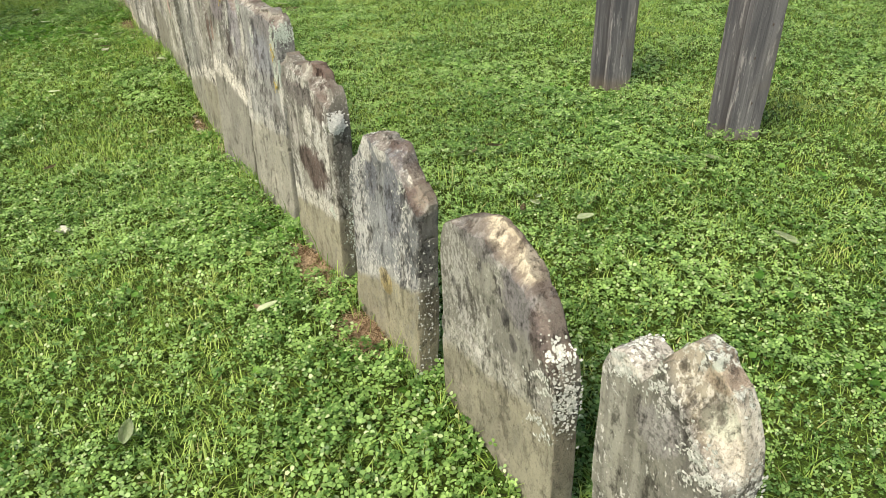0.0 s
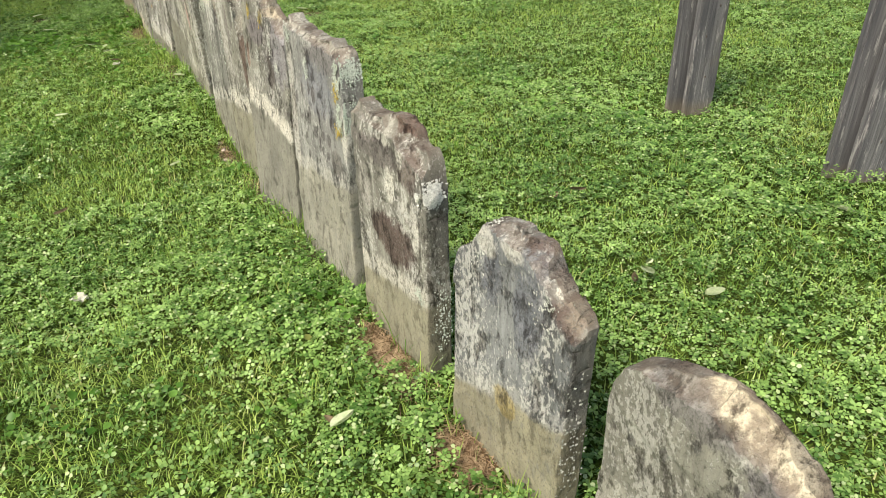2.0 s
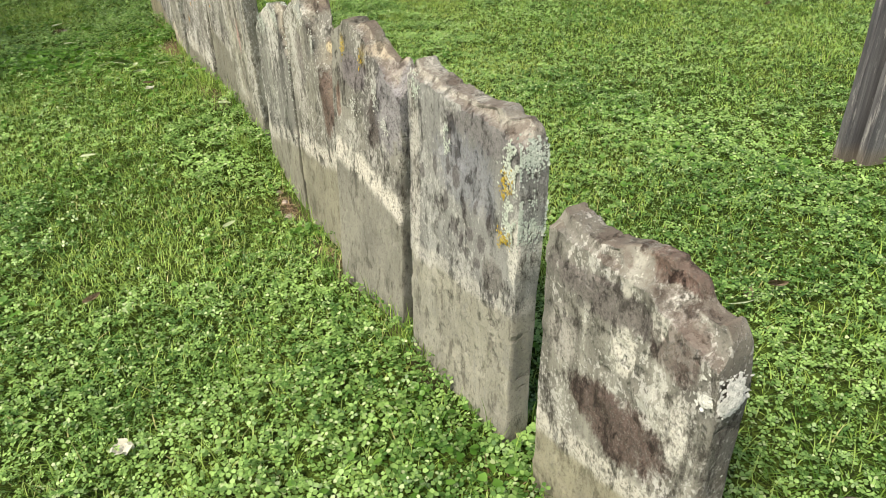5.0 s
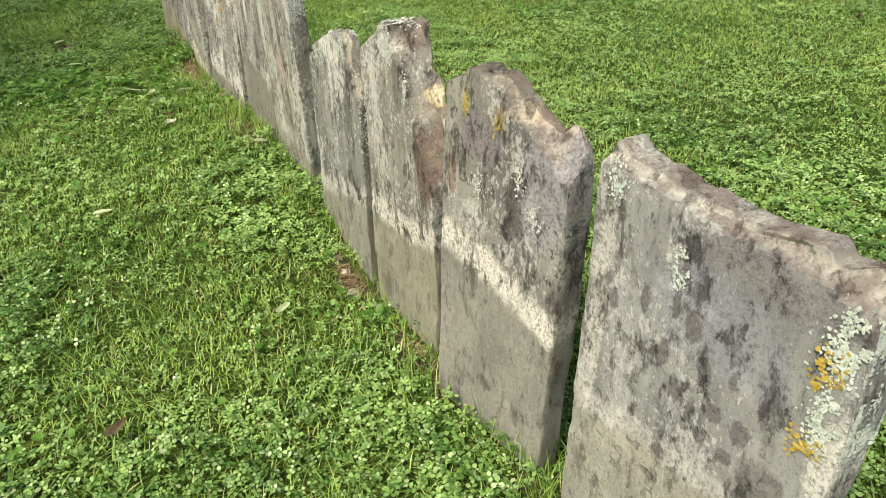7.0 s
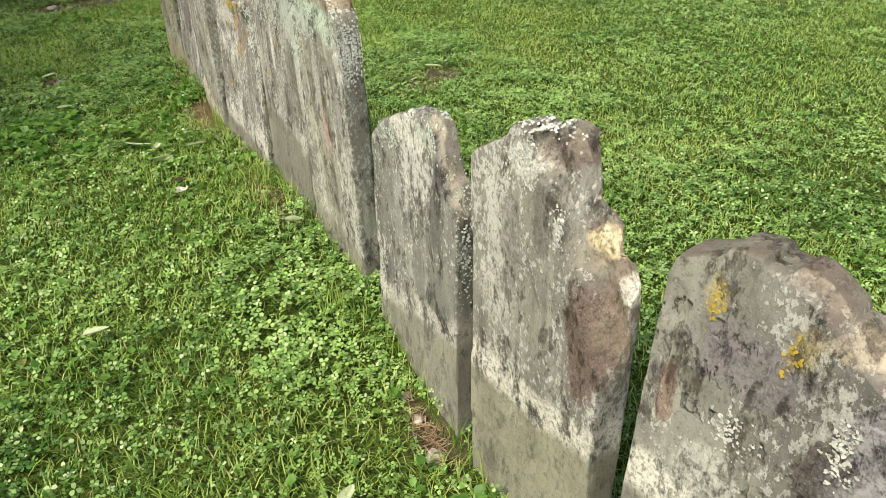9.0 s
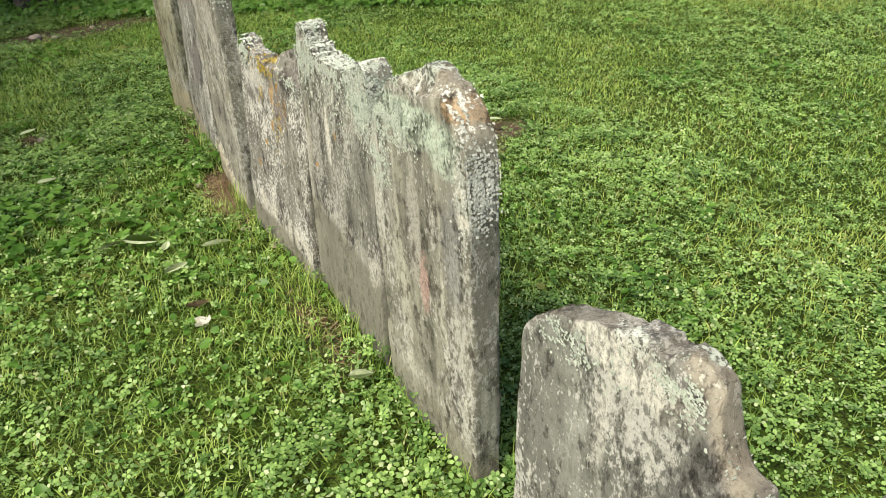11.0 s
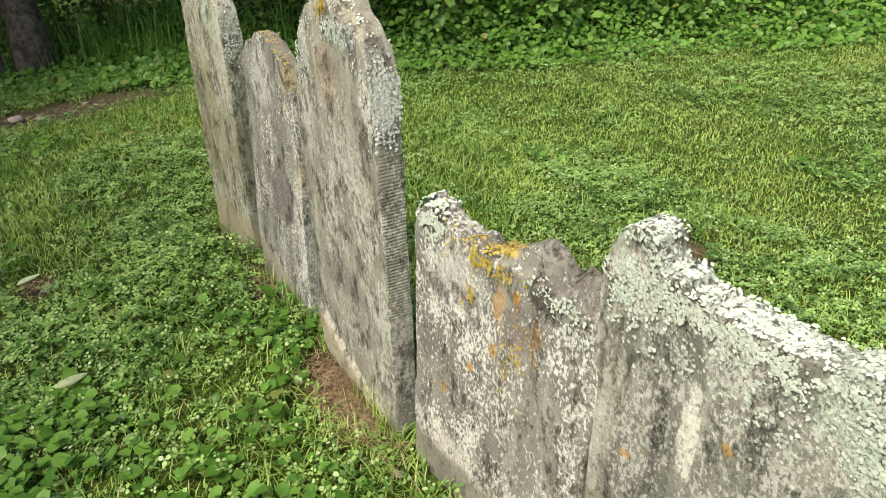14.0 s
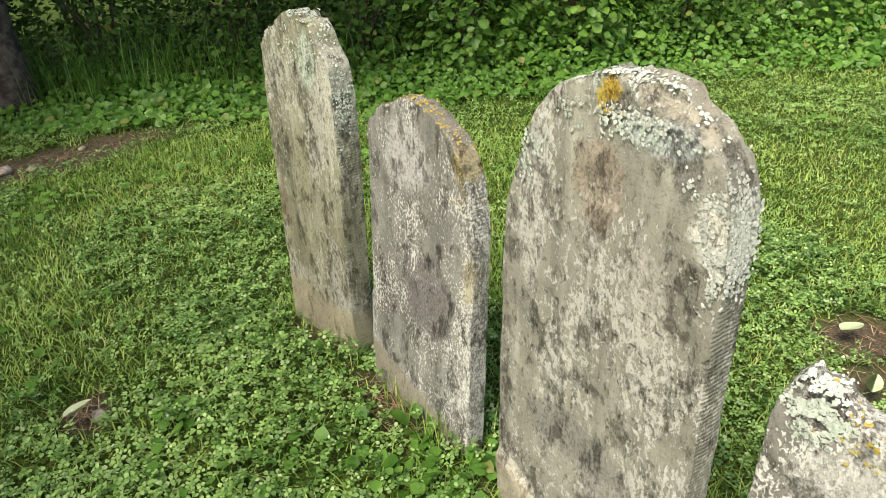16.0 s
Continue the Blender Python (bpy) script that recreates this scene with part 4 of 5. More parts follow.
# ---- wooden posts ----
def board(name, size, parent, at, seed):
    """A weathered plank with split, uneven edges."""
    bm = bmesh.new()
    bmesh.ops.create_cube(bm, size=1)
    bmesh.ops.scale(bm, vec=size, verts=bm.verts)
    for axis, cuts in ((2, 22), (0, 4)):
        for k in range(1, cuts):
            co = [0, 0, 0]
            co[axis] = size[axis] * (k / cuts - 0.5)
            no = [0, 0, 0]
            no[axis] = 1
            bmesh.ops.bisect_plane(bm, geom=bm.verts[:] + bm.edges[:] + bm.faces[:], plane_co=co, plane_no=no)
    r = random.Random(seed)
    for v in bm.verts:
        q = noise.noise(Vector((v.co.x * 9 + seed, v.co.y * 9, v.co.z * 3)))
        edge = abs(v.co.x) > size[0] * 0.49
        v.co.y += 0.004 * q
        v.co.x += (0.005 if edge else 0.002) * noise.noise(Vector((seed, v.co.y * 20, v.co.z * 6)))
    bmesh.ops.bevel(bm, geom=[e for e in bm.edges if e.calc_face_angle(0) > 0.9], offset=0.005, segments=2, affect="EDGES")
    bmesh.ops.translate(bm, vec=at, verts=bm.verts)
    return part(name, bm, M_WOOD, parent)


def wooden_post(foot, turn, tilt, label, seed):
    ob = new("wooden_post")
    ob.matrix_world = pose(*foot, 0, tilt, turn)
    tagged(ob, label, "post", "pair of old posts")
    board("board", (0.175, 0.042, 1.55), ob, (0.0875, 0.021, 0.575), seed)
    board("board", (0.170, 0.045, 1.55), ob, (0.022, 0.0975, 0.575), seed + 4)
    spacer = bmesh.new()
    bmesh.ops.create_cube(spacer, size=1)
    bmesh.ops.scale(spacer, vec=(0.05, 0.032, 1.5), verts=spacer.verts)
    bmesh.ops.translate(spacer, vec=(0.120, 0.0585, 0.55), verts=spacer.verts)
    part("spacer", spacer, M_WOOD, ob, "dark wood filling the slot")
    for hx, hz in ((0.095, 0.21), (0.06, 0.44), (0.118, 0.60)):
        knot = bmesh.new()
        bmesh.ops.create_uvsphere(knot, u_segments=8, v_segments=6, radius=0.006)
        bmesh.ops.scale(knot, vec=(0.9, 0.35, 1.3), verts=knot.verts)
        bmesh.ops.translate(knot, vec=(hx, -0.0005, hz), verts=knot.verts)
        part("knot", knot, M_BARK, ob, "dark knot hole")


wooden_post((3.12, 3.40, 0.0), -14, 1.0, "weathered grey wooden post of doubled boards in the lawn", 3)
wooden_post((2.94, 2.275, 0.04), -22, 2.0, "weathered grey split wooden post leaning in the lawn", 8)


# ---- the edge of the wood ----
EDGE_A, EDGE_B = np.array([-0.6, 13.15]), np.array([7.6, 8.35])
ALONG = (EDGE_B - EDGE_A) / np.linalg.norm(EDGE_B - EDGE_A)
AWAY = np.array([-ALONG[1], ALONG[0]])


def frame_of(normal, r):
    """Two axes across each normal."""
    a = np.cross(normal, r.normal(0, 1, normal.shape))
    a /= np.linalg.norm(a, axis=1, keepdims=True)
    return a, np.cross(normal, a)


def leaves_mesh(name, centres, sizes, normals, r, slim=0.42):
    """Folded pointed leaves, six corners each."""
    n = normals / np.linalg.norm(normals, axis=1, keepdims=True)
    a, b = frame_of(n, r)
    shape = np.array([(-0.5, 0, 0), (-0.18, slim, 0.10), (0.22, slim * 0.72, 0.08), (0.55, 0, -0.06), (0.22, -slim * 0.72, 0.08), (-0.18, -slim, 0.10)])
    s = sizes[:, None, None]
    P = centres[:, None] + s * (a[:, None] * shape[None, :, :1] + b[:, None] * shape[None, :, 1:2] + n[:, None] * shape[None, :, 2:])
    base = np.arange(len(centres))[:, None] * 6
    f = np.concatenate([base + np.array([0, 1, 2, 3]), base + np.array([0, 3, 4, 5])])
    return mesh_of(name, P.reshape(-1, 3), f, False)


def tube(bm, points, radii, sides=6):
    rings = []
    for i, p in enumerate(points):
        d = (points[min(i + 1, len(points) - 1)] - points[max(i - 1, 0)]).normalized()
        a = d.cross(Vector((0.3, 0.9, 0.1))).normalized()
        b = d.cross(a)
        rings.append([bm.verts.new(p + float(radii[i]) * (math.cos(k * math.tau / sides) * a + math.sin(k * math.tau / sides) * b)) for k in range(sides)])
    for q, w in zip(rings, rings[1:]):
        for k in range(sides):
            bm.faces.new((q[k], q[(k + 1) % sides], w[(k + 1) % sides], w[k])).smooth = True


def bush(at, radius, tall, count, seed, label, size=0.055):
    """Stems that arch out of one foot, with leaves thickest on the outside."""
    r = np.random.default_rng(seed)
    z0 = float(height(np.array(at[0]), np.array(at[1]))) - 0.04
    ob = new("bush")
    ob.matrix_world = pose(at[0], at[1], z0)
    tagged(ob, label, "bush", "thicket at the lawn's edge")
    for k in range(9):
        bm = bmesh.new()
        t = r.uniform(0, math.tau)
        out = r.uniform(0.3, 0.95) * radius
        pts = [Vector((math.cos(t) * out * float(q)**1.4 + r.normal(0, 0.03), math.sin(t) * out * q**1.4 + r.normal(0, 0.03), tall * r.uniform(0.85, 1.0) * q * (1.25 - 0.3 * q))) for q in np.linspace(0, 1, 6)]
        tube(bm, pts, np.linspace(0.014, 0.003, 6), 5)
        part("stem", bm, M_TWIG, ob)
    d = r.normal(0, 1, (count, 3))
    d /= np.linalg.norm(d, axis=1, keepdims=True)
    d[:, 2] = np.abs(d[:, 2]) * 1.1 - 0.12
    lump = 0.75 + 0.5 * fbm(d[:, 0] * 2.2 + seed, d[:, 1] * 2.2 + d[:, 2] * 2, 3)
    rad = r.uniform(0.45, 1.0, count) ** 0.5 * lump
    c = d * rad[:, None] * np.array([radius, radius, tall])
    c[:, 2] = np.maximum(c[:, 2], 0.03 + 0.1 * r.random(count))
    nrm = d * 0.6 + np.array([0, 0, 0.7]) + r.normal(0, 0.45, (count, 3))
    part("foliage", leaves_mesh("foliage", c, size * r.uniform(0.5, 1.35, count), nrm, r), M_VINE if "broad-leaved" in label or "leafy green" in label else M_BUSH_SHADED, ob)


BUSHES = [(0.6, 0.95, 0.7, 1.5, "dark shady bush with small leaves at the wood's edge", 0.045), (1.7, 1.0, 0.75, 1.6, "dark twiggy bush behind tall grass", 0.05), (2.8, 0.85, 0.65, 1.2, "dark green bush behind tall grass", 0.05),
          (3.8, 0.9, 0.7, 1.3, "dark green bush shaded from above", 0.06), (4.7, 0.75, 0.7, 1.5, "broad-leaved green bush with climbing vine", 0.075), (5.6, 0.7, 0.75, 1.5, "bright broad-leaved bush at the lawn's edge", 0.075), (6.6, 0.75, 0.7, 1.3, "low green bush with pointed leaves", 0.06),
          (7.6, 0.8, 0.8, 1.5, "leafy green bush at the lawn's edge", 0.06), (8.6, 0.8, 0.8, 1.4, "leafy green bush at the lawn's edge", 0.06), (1.1, 2.1, 1.0, 2.0, "dark bush deep in the thicket", 0.06), (2.9, 2.0, 1.0, 2.1, "dark bush deep in the thicket", 0.06), (4.7, 1.9, 1.0, 2.1, "dark bush deep in the thicket", 0.06), (6.5, 1.9, 1.0, 2.1, "dark bush deep in the thicket", 0.06)]
for k, (s, off, rad, tall, label, size) in enumerate(BUSHES):
    p = EDGE_A + ALONG * s + AWAY * off
    bush((float(p[0]), float(p[1])), rad, tall, 2600 if off < 1.5 else 2200, 40 + k, label, size)


def tree(at, girth, tall, spread, seed, label, leafy=170):
    """A tapered trunk with limbs and a ragged crown."""
    r = np.random.default_rng(seed)
    ob = new("tree")
    ob.matrix_world = pose(at[0], at[1], -0.08)
    tagged(ob, label, "tree")
    bm = bmesh.new()
    trunk = [Vector((0.05 * math.sin(q * 3), 0.04 * math.cos(q * 2), q * tall * 0.8)) for q in np.linspace(0, 1, 9)]
    tube(bm, trunk, girth * np.array([1.45, 1.05, 0.95, 0.88, 0.8, 0.65, 0.5, 0.35, 0.2]), 12)
    tips = []
    for k in range(16):
        t = k * 2.4
        h = tall * r.uniform(0.34, 0.75)
        out = spread * r.uniform(0.6, 1.0)
        pts = [Vector((math.cos(t) * out * q, math.sin(t) * out * q, h + q * tall * 0.18 * r.uniform(0.5, 1.2))) for q in np.linspace(0, 1, 6)]
        tube(bm, pts, girth * np.linspace(0.42, 0.06, 6), 6)
        tips += pts[2:]
    part("trunk", bm, M_BARK, ob)
    c = np.concatenate([np.array(p)[None] + r.normal(0, 0.42, (leafy, 3)) * np.array([1, 1, 0.6]) for p in tips])
    part("crown", leaves_mesh("crown", c, r.uniform(0.07, 0.14, len(c)), r.normal(0, 0.5, (len(c), 3)) + np.array([0, 0, 0.8]), r), M_BUSH_SHADED, ob)


tree((0.58, 12.78), 0.13, 6.5, 3.4, 5, "dark-barked tree overhanging the end of the lawn")
tree((0.27, 12.70), 0.06, 5.6, 1.6, 9, "slim dark trunk beside a larger tree", 70)
# out of view, added only to cast partial shade over the left lawn
tree((-3.9, 8.2), 0.16, 6.8, 2.4, 6, "unseen tree added to shade the lawn", 42)
# also out of view, added so that its shadow darkens the wood's left end
tree((-2.7, 12.9), 0.18, 6.8, 2.5, 8, "unseen tree added to shade the edge of the wood", 170)


def edge_cover():
    """Low broad leaves that creep out of the thicket over the lawn."""
    r = np.random.default_rng(61)
    n = 13000
    s = r.uniform(0, 9.4, n)
    off = r.beta(1.6, 2.2, n) * 1.7 - 0.45
    reach = 0.35 * (fbm(s * 1.3, s * 0 + 2, 3) - 0.5)
    xy = EDGE_A + ALONG * s[:, None] + AWAY * (off + reach)[:, None]
    tall = step(-0.45, 0.7, off) * (0.14 + 0.26 * step(3.5, 5.5, s)) + 0.03
    z = height(xy[:, 0], xy[:, 1]) + tall * r.random(n) ** 0.7
    keep = bare(xy[:, 0], xy[:, 1]) < 0.3
    c = np.column_stack([xy, z])[keep]
    m = len(c)
    nrm = r.normal(0, 0.4, (m, 3)) + np.array([-0.25, -0.35, 0.9])
    me = leaves_mesh("ground_cover", c, r.uniform(0.02, 0.065, m) * (0.7 + 0.6 * fbm(c[:, 0] * 2, c[:, 1] * 2, 2)), nrm, r, 0.5)
    tagged(part("ground_cover", me, M_WEED), "low broad green leaves creeping from the thicket", "ground cover", kind="stuff")


edge_cover()


# ---- grass and clover ----
def clear_of_stones(x, y, margin):
    """False where a point lies in the foot of a stone or post."""
    ok = np.ones(len(x), bool)
    for (fx, fy, _), turn, w, th in STONES:
        c, s = math.cos(radians(turn)), math.sin(radians(turn))
        lx, ly = (x - fx) * c + (y - fy) * s, -(x - fx) * s + (y - fy) * c
        ok &= ~((lx > -margin) & (lx < th + margin) & (ly > -margin) & (ly < w + margin))
    for px, py in ((3.19, 3.44), (3.06, 2.31)):
        ok &= (np.abs(x - px) > 0.09) | (np.abs(y - py) > 0.07)
    return ok


def sow(n, x0, x1, y0, y1, r):
    x, y = r.uniform(x0, x1, n), r.uniform(y0, y1, n)
    inside = ((x - EDGE_A[0]) * AWAY[0] + (y - EDGE_A[1]) * AWAY[1]) < 0.35
    return x[inside], y[inside]


def clover_share(x, y):
    """1 in the beds of clover; they hug the row of stones and thin out over the open lawn."""
    row = 0.09 * np.exp(-((x - 0.62) / 0.28) ** 2) - 0.07 * np.exp(-((x - 0.1) / 0.3) ** 2) * step(4.0, 5.2, y) * step(9.5, 7.5, y)
    return step(0.44, 0.56, fbm(x * 1.1 + 4, y * 1.1 + 1, 4) + row + 0.06 * step(8.5, 4.0, y) - 0.03 * step(1.2, 2.5, x))


def clover(name, n, box, size, seed, leaf):
    r = np.random.default_rng(seed)
    x, y = sow(n, *box, r)
    b = bare(x, y)
    keep = (r.random(len(x)) < 0.22 + 0.12 * step(8.0, 6.0, y) + 0.16 * step(1.3, 2.2, x) + 0.15 * step(6.6, 7.8, y) * step(9.0, 8.2, y) * step(1.3, 0.8, x) - 0.10 * step(8.2, 9.0, y) + 0.65 * clover_share(x, y)) & (r.random(len(x)) > b * 1.15) & clear_of_stones(x, y, 0.006)
    x, y = x[keep], y[keep]
    n = len(x)
    tallness = (0.6 + 0.8 * fbm(x * 3, y * 3 + 7, 3)) * (0.45 + 1.1 * step(0.36, 0.62, fbm(x * 8 + 2, y * 8, 2)))
    z = height(x, y) - 0.02 + r.random(n) ** 0.8 * 0.045 * tallness
    s = size * r.uniform(0.55, 1.35, n) * (0.75 + 0.5 * fbm(x * 1.7 + 9, y * 1.7, 2)) * (1 - 0.18 * step(0.95, 1.5, x) * step(2.6, 2.2, x))
    nrm = r.normal(0, 0.33, (n, 3)) + np.array([0, 0, 1.0])
    nrm /= np.linalg.norm(nrm, axis=1, keepdims=True)
    a, c = frame_of(nrm, r)
    P = []
    for k in range(3):
        t = k * math.tau / 3
        ct, st = math.cos(t), math.sin(t)
        lx, ly, lz = leaf[:, 0] * ct - leaf[:, 1] * st, leaf[:, 0] * st + leaf[:, 1] * ct, leaf[:, 2]
        P.append(a[:, None] * lx[None, :, None] + c[:, None] * ly[None, :, None] + nrm[:, None] * lz[None, :, None])
    P = np.stack(P, 1) * s[:, None, None, None] + np.stack([x, y, z], -1)[:, None, None]
    me = mesh_of(name, P.reshape(-1, 3), np.arange(n * 3 * len(leaf)).reshape(-1, len(leaf)), False)
    tagged(part(name, me, M_CLOVER), "dense green clover leaves in the mown lawn", "clover", kind="stuff")


def blades(name, x, y, tall, wide, bend, material, label, seed, lift=-0.03):
    r = np.random.default_rng(seed)
    n = len(x)
    z = height(x, y) + lift
    t = r.uniform(0, math.tau, n)
    lean = np.stack([np.cos(t), np.sin(t)], -1) * (bend * r.uniform(0.2, 1.0, n) * tall)[:, None]
    cross = np.stack([-np.sin(t), np.cos(t)], -1) * (wide * r.uniform(0.6, 1.3, n))[:, None]
    base = np.stack([x, y], -1)
    up = tall * np.sqrt(np.clip(1 - (bend * 0.55) ** 2, 0.08, 1))
    rows = [np.column_stack([base - cross, z]), np.column_stack([base + cross, z]),
            np.column_stack([base + lean * 0.35 - cross * 0.8, z + up * 0.6]), np.column_stack([base + lean * 0.35 + cross * 0.8, z + up * 0.6]),
            np.column_stack([base + lean, z + up])]
    P = np.stack(rows, 1).reshape(-1, 3)
    i = np.arange(n)[:, None] * 5
    f = np.concatenate([i + np.array([0, 1, 3]), i + np.array([0, 3, 2]), i + np.array([2, 3, 4])])
    return tagged(part(name, mesh_of(name, P, f, False), material), label, "grass", kind="stuff")


def lawn(n, box, tall, wide, seed):
    r = np.random.default_rng(seed)
    x, y = sow(n, *box, r)
    keep = (r.random(len(x)) < 1.0 - 0.55 * clover_share(x, y) - 0.2 * step(6.6, 7.8, y) * step(9.0, 8.2, y) * step(1.3, 0.8, x)) & (r.random(len(x)) > bare(x, y) * 1.05) & clear_of_stones(x, y, 0.004)
    x, y = x[keep], y[keep]
    h = tall * r.uniform(0.35, 1.1, len(x)) * (0.6 + 0.8 * fbm(x * 1.3, y * 1.3 + 3, 3))
    blades("grass", x, y, h, wide, 1.35, M_GRASS, "short mown grass blades with yellowed tips", seed + 1)


NEAR, FAR = (-1.0, 2.9, 0.3, 12.6), (2.9, 7.2, 0.3, 12.0)
LEAF = np.array([(0.06, 0.0, 0.0), (0.52, 0.40, 0.10), (0.98, 0.26, 0.06), (0.98, -0.26, 0.06), (0.52, -0.40, 0.10)])
clover("clover", 185000, NEAR, 0.0132, 71, LEAF)
clover("clover", 120000, FAR, 0.0122, 72, np.array([(0.06, 0.0, 0.0), (0.66, 0.46, 0.10), (1.02, 0.0, 0.03), (0.66, -0.46, 0.10)]))
lawn(270000, NEAR, 0.058, 0.0021, 73)
lawn(205000, FAR, 0.048, 0.0023, 74)


def outer_lawn():
    """Coarser grass round about, thinning out with distance."""
    r = np.random.default_rng(76)
    x, y = r.normal(2.5, 6.0, 90000), r.normal(5.5, 6.5, 90000)
    inner = (x > -1.0) & (x < 7.2) & (y > 0.3) & (y < 12.0)
    wood = ((x - EDGE_A[0]) * AWAY[0] + (y - EDGE_A[1]) * AWAY[1]) > 0.35
    keep = ~inner & ~wood
    x, y = x[keep], y[keep]
    blades("grass", x, y, r.uniform(0.04, 0.08, len(x)), 0.005, 1.05, M_GRASS, "short mown grass around the graves", 83)


outer_lawn()


def broad_leaves():
    """Round-leaved creeping weeds in drifts through the lawn."""
    r = np.random.default_rng(75)
    x, y = sow(60000, -0.9, 4.5, 0.4, 11.8, r)
    drift = step(0.56, 0.66, fbm(x * 1.6 + 11, y * 1.6 + 5, 3)) * 0.35 + step(0.50, 0.60, fbm(x * 2.2 + 2, y * 2.2, 3)) * step(6.3, 7.4, y) * step(9.6, 8.4, y) * step(1.3, 0.9, x) * 1.3
    keep = (r.random(len(x)) < drift * 0.55) & (bare(x, y) < 0.4) & clear_of_stones(x, y, 0.02)
    x, y = x[keep], y[keep]
    n = len(x)
    c = np.column_stack([x, y, height(x, y) + r.uniform(-0.005, 0.035, n)])
    me = leaves_mesh("broad_leaves", c, r.uniform(0.016, 0.036, n) * (1 + 0.45 * step(6.5, 7.5, y)), r.normal(0, 0.3, (n, 3)) + np.array([0, 0, 1.0]), r, 0.5)
    tagged(part("broad_leaves", me, M_WEED), "round-leaved creeping weeds among the grass", "weed", kind="stuff")


broad_leaves()


def tufts():
    """Longer grass that the mower misses, along the feet of the stones and in scattered tussocks."""
    r = np.random.default_rng(77)
    xs, ys = [], []
    for (fx, fy, _), turn, w, th in STONES:
        k = 150
        u = r.uniform(-0.08, w + 0.08, k)
        keep = r.random(k) < 0.15 + 0.85 * step(0.45, 0.6, fbm(u * 5 + fy * 3, u * 0, 3))
        side = np.where(r.random(k) < 0.6, -np.abs(r.normal(0.012, 0.02, k)) - 0.006, th + 0.01 + np.abs(r.normal(0, 0.03, k)))
        xs.append(fx + side[keep])
        ys.append(fy + u[keep])
    for _ in range(70):
        cx, cy = r.uniform(-0.6, 5.0), r.uniform(0.6, 11.0)
        k = r.integers(14, 34)
        xs.append(cx + r.normal(0, 0.03, k))
        ys.append(cy + r.normal(0, 0.03, k))
    for cx, cy, k in ((0.76, 5.38, 90), (0.78, 3.45, 70), (0.80, 6.45, 60), (0.86, 7.98, 60), (0.72, 4.05, 60), (0.90, 3.5, 40)):
        xs.append(cx + r.normal(0, 0.035, k))
        ys.append(cy + r.normal(0, 0.06, k))
    x, y = np.concatenate(xs), np.concatenate(ys)
    keep = clear_of_stones(x, y, 0.003)
    x, y = x[keep], y[keep]
    blades("grass_tuft", x, y, r.uniform(0.06, 0.15, len(x)), 0.0017, 0.8, M_GRASS, "longer grass tufts at the feet of the stones", 78)


tufts()


def tall_grass():
    """Seeding grass that stands before the thicket."""
    r = np.random.default_rng(79)
    s = np.concatenate([r.normal(2.0, 0.5, 420), r.normal(3.3, 0.5, 160), r.uniform(0.5, 8, 260)])
    xy = EDGE_A + ALONG * s[:, None] + AWAY * r.uniform(0.15, 0.75, len(s))[:, None]
    blades("tall_grass", xy[:, 0], xy[:, 1], r.uniform(0.25, 0.75, len(s)), 0.0035, 0.6, M_WEED, "tall thin grass before the dark thicket", 80)


tall_grass()


def straw():
    """Dead grass and needles raked against the feet of the stones."""
    r = np.random.default_rng(81)
    xs, ys = [], []
    for cx, cy, sx, sy, k in ((0.70, 1.90, 0.035, 0.07, 620), (0.72, 2.45, 0.035, 0.12, 1000), (0.80, 7.38, 0.045, 0.13, 1300), (2.3, 7.42, 0.25, 0.16, 260), (0.80, 4.1, 0.03, 0.14, 160), (0.80, 6.3, 0.03, 0.16, 140), (0.85, 8.2, 0.04, 0.12, 140), (0.79, 4.8, 0.02, 0.1, 120), (0.6, 11.55, 0.40, 0.10, 500), (0.10, 8.86, 0.05, 0.05, 60), (3.45, 3.3, 0.08, 0.06, 40)):
        xs.append(r.normal(cx, sx, k))
        ys.append(r.normal(cy, sy, k))
    x, y = np.concatenate(xs), np.concatenate(ys)
    keep = clear_of_stones(x, y, 0.002)
    x, y = x[keep], y[keep]
    n = len(x)
    z = height(x, y) - 0.034 + 0.018 * r.random(n)
    t = r.uniform(0, math.tau, n)
    half = np.stack([np.cos(t), np.sin(t), r.normal(0, 0.12, n)], -1) * r.uniform(0.012, 0.04, n)[:, None]
    w = np.stack([-np.sin(t), np.cos(t), 0 * t], -1) * 0.0014
    c = np.stack([x, y, z], -1)
    P = np.stack([c - half - w, c - half + w, c + half + w, c + half - w], 1).reshape(-1, 3)
    tagged(part("dry_straw", mesh_of("dry_straw", P, np.arange(4 * n).reshape(-1, 4), False), M_STRAW), "brown dead grass raked against the stones", "straw", kind="stuff")


straw()


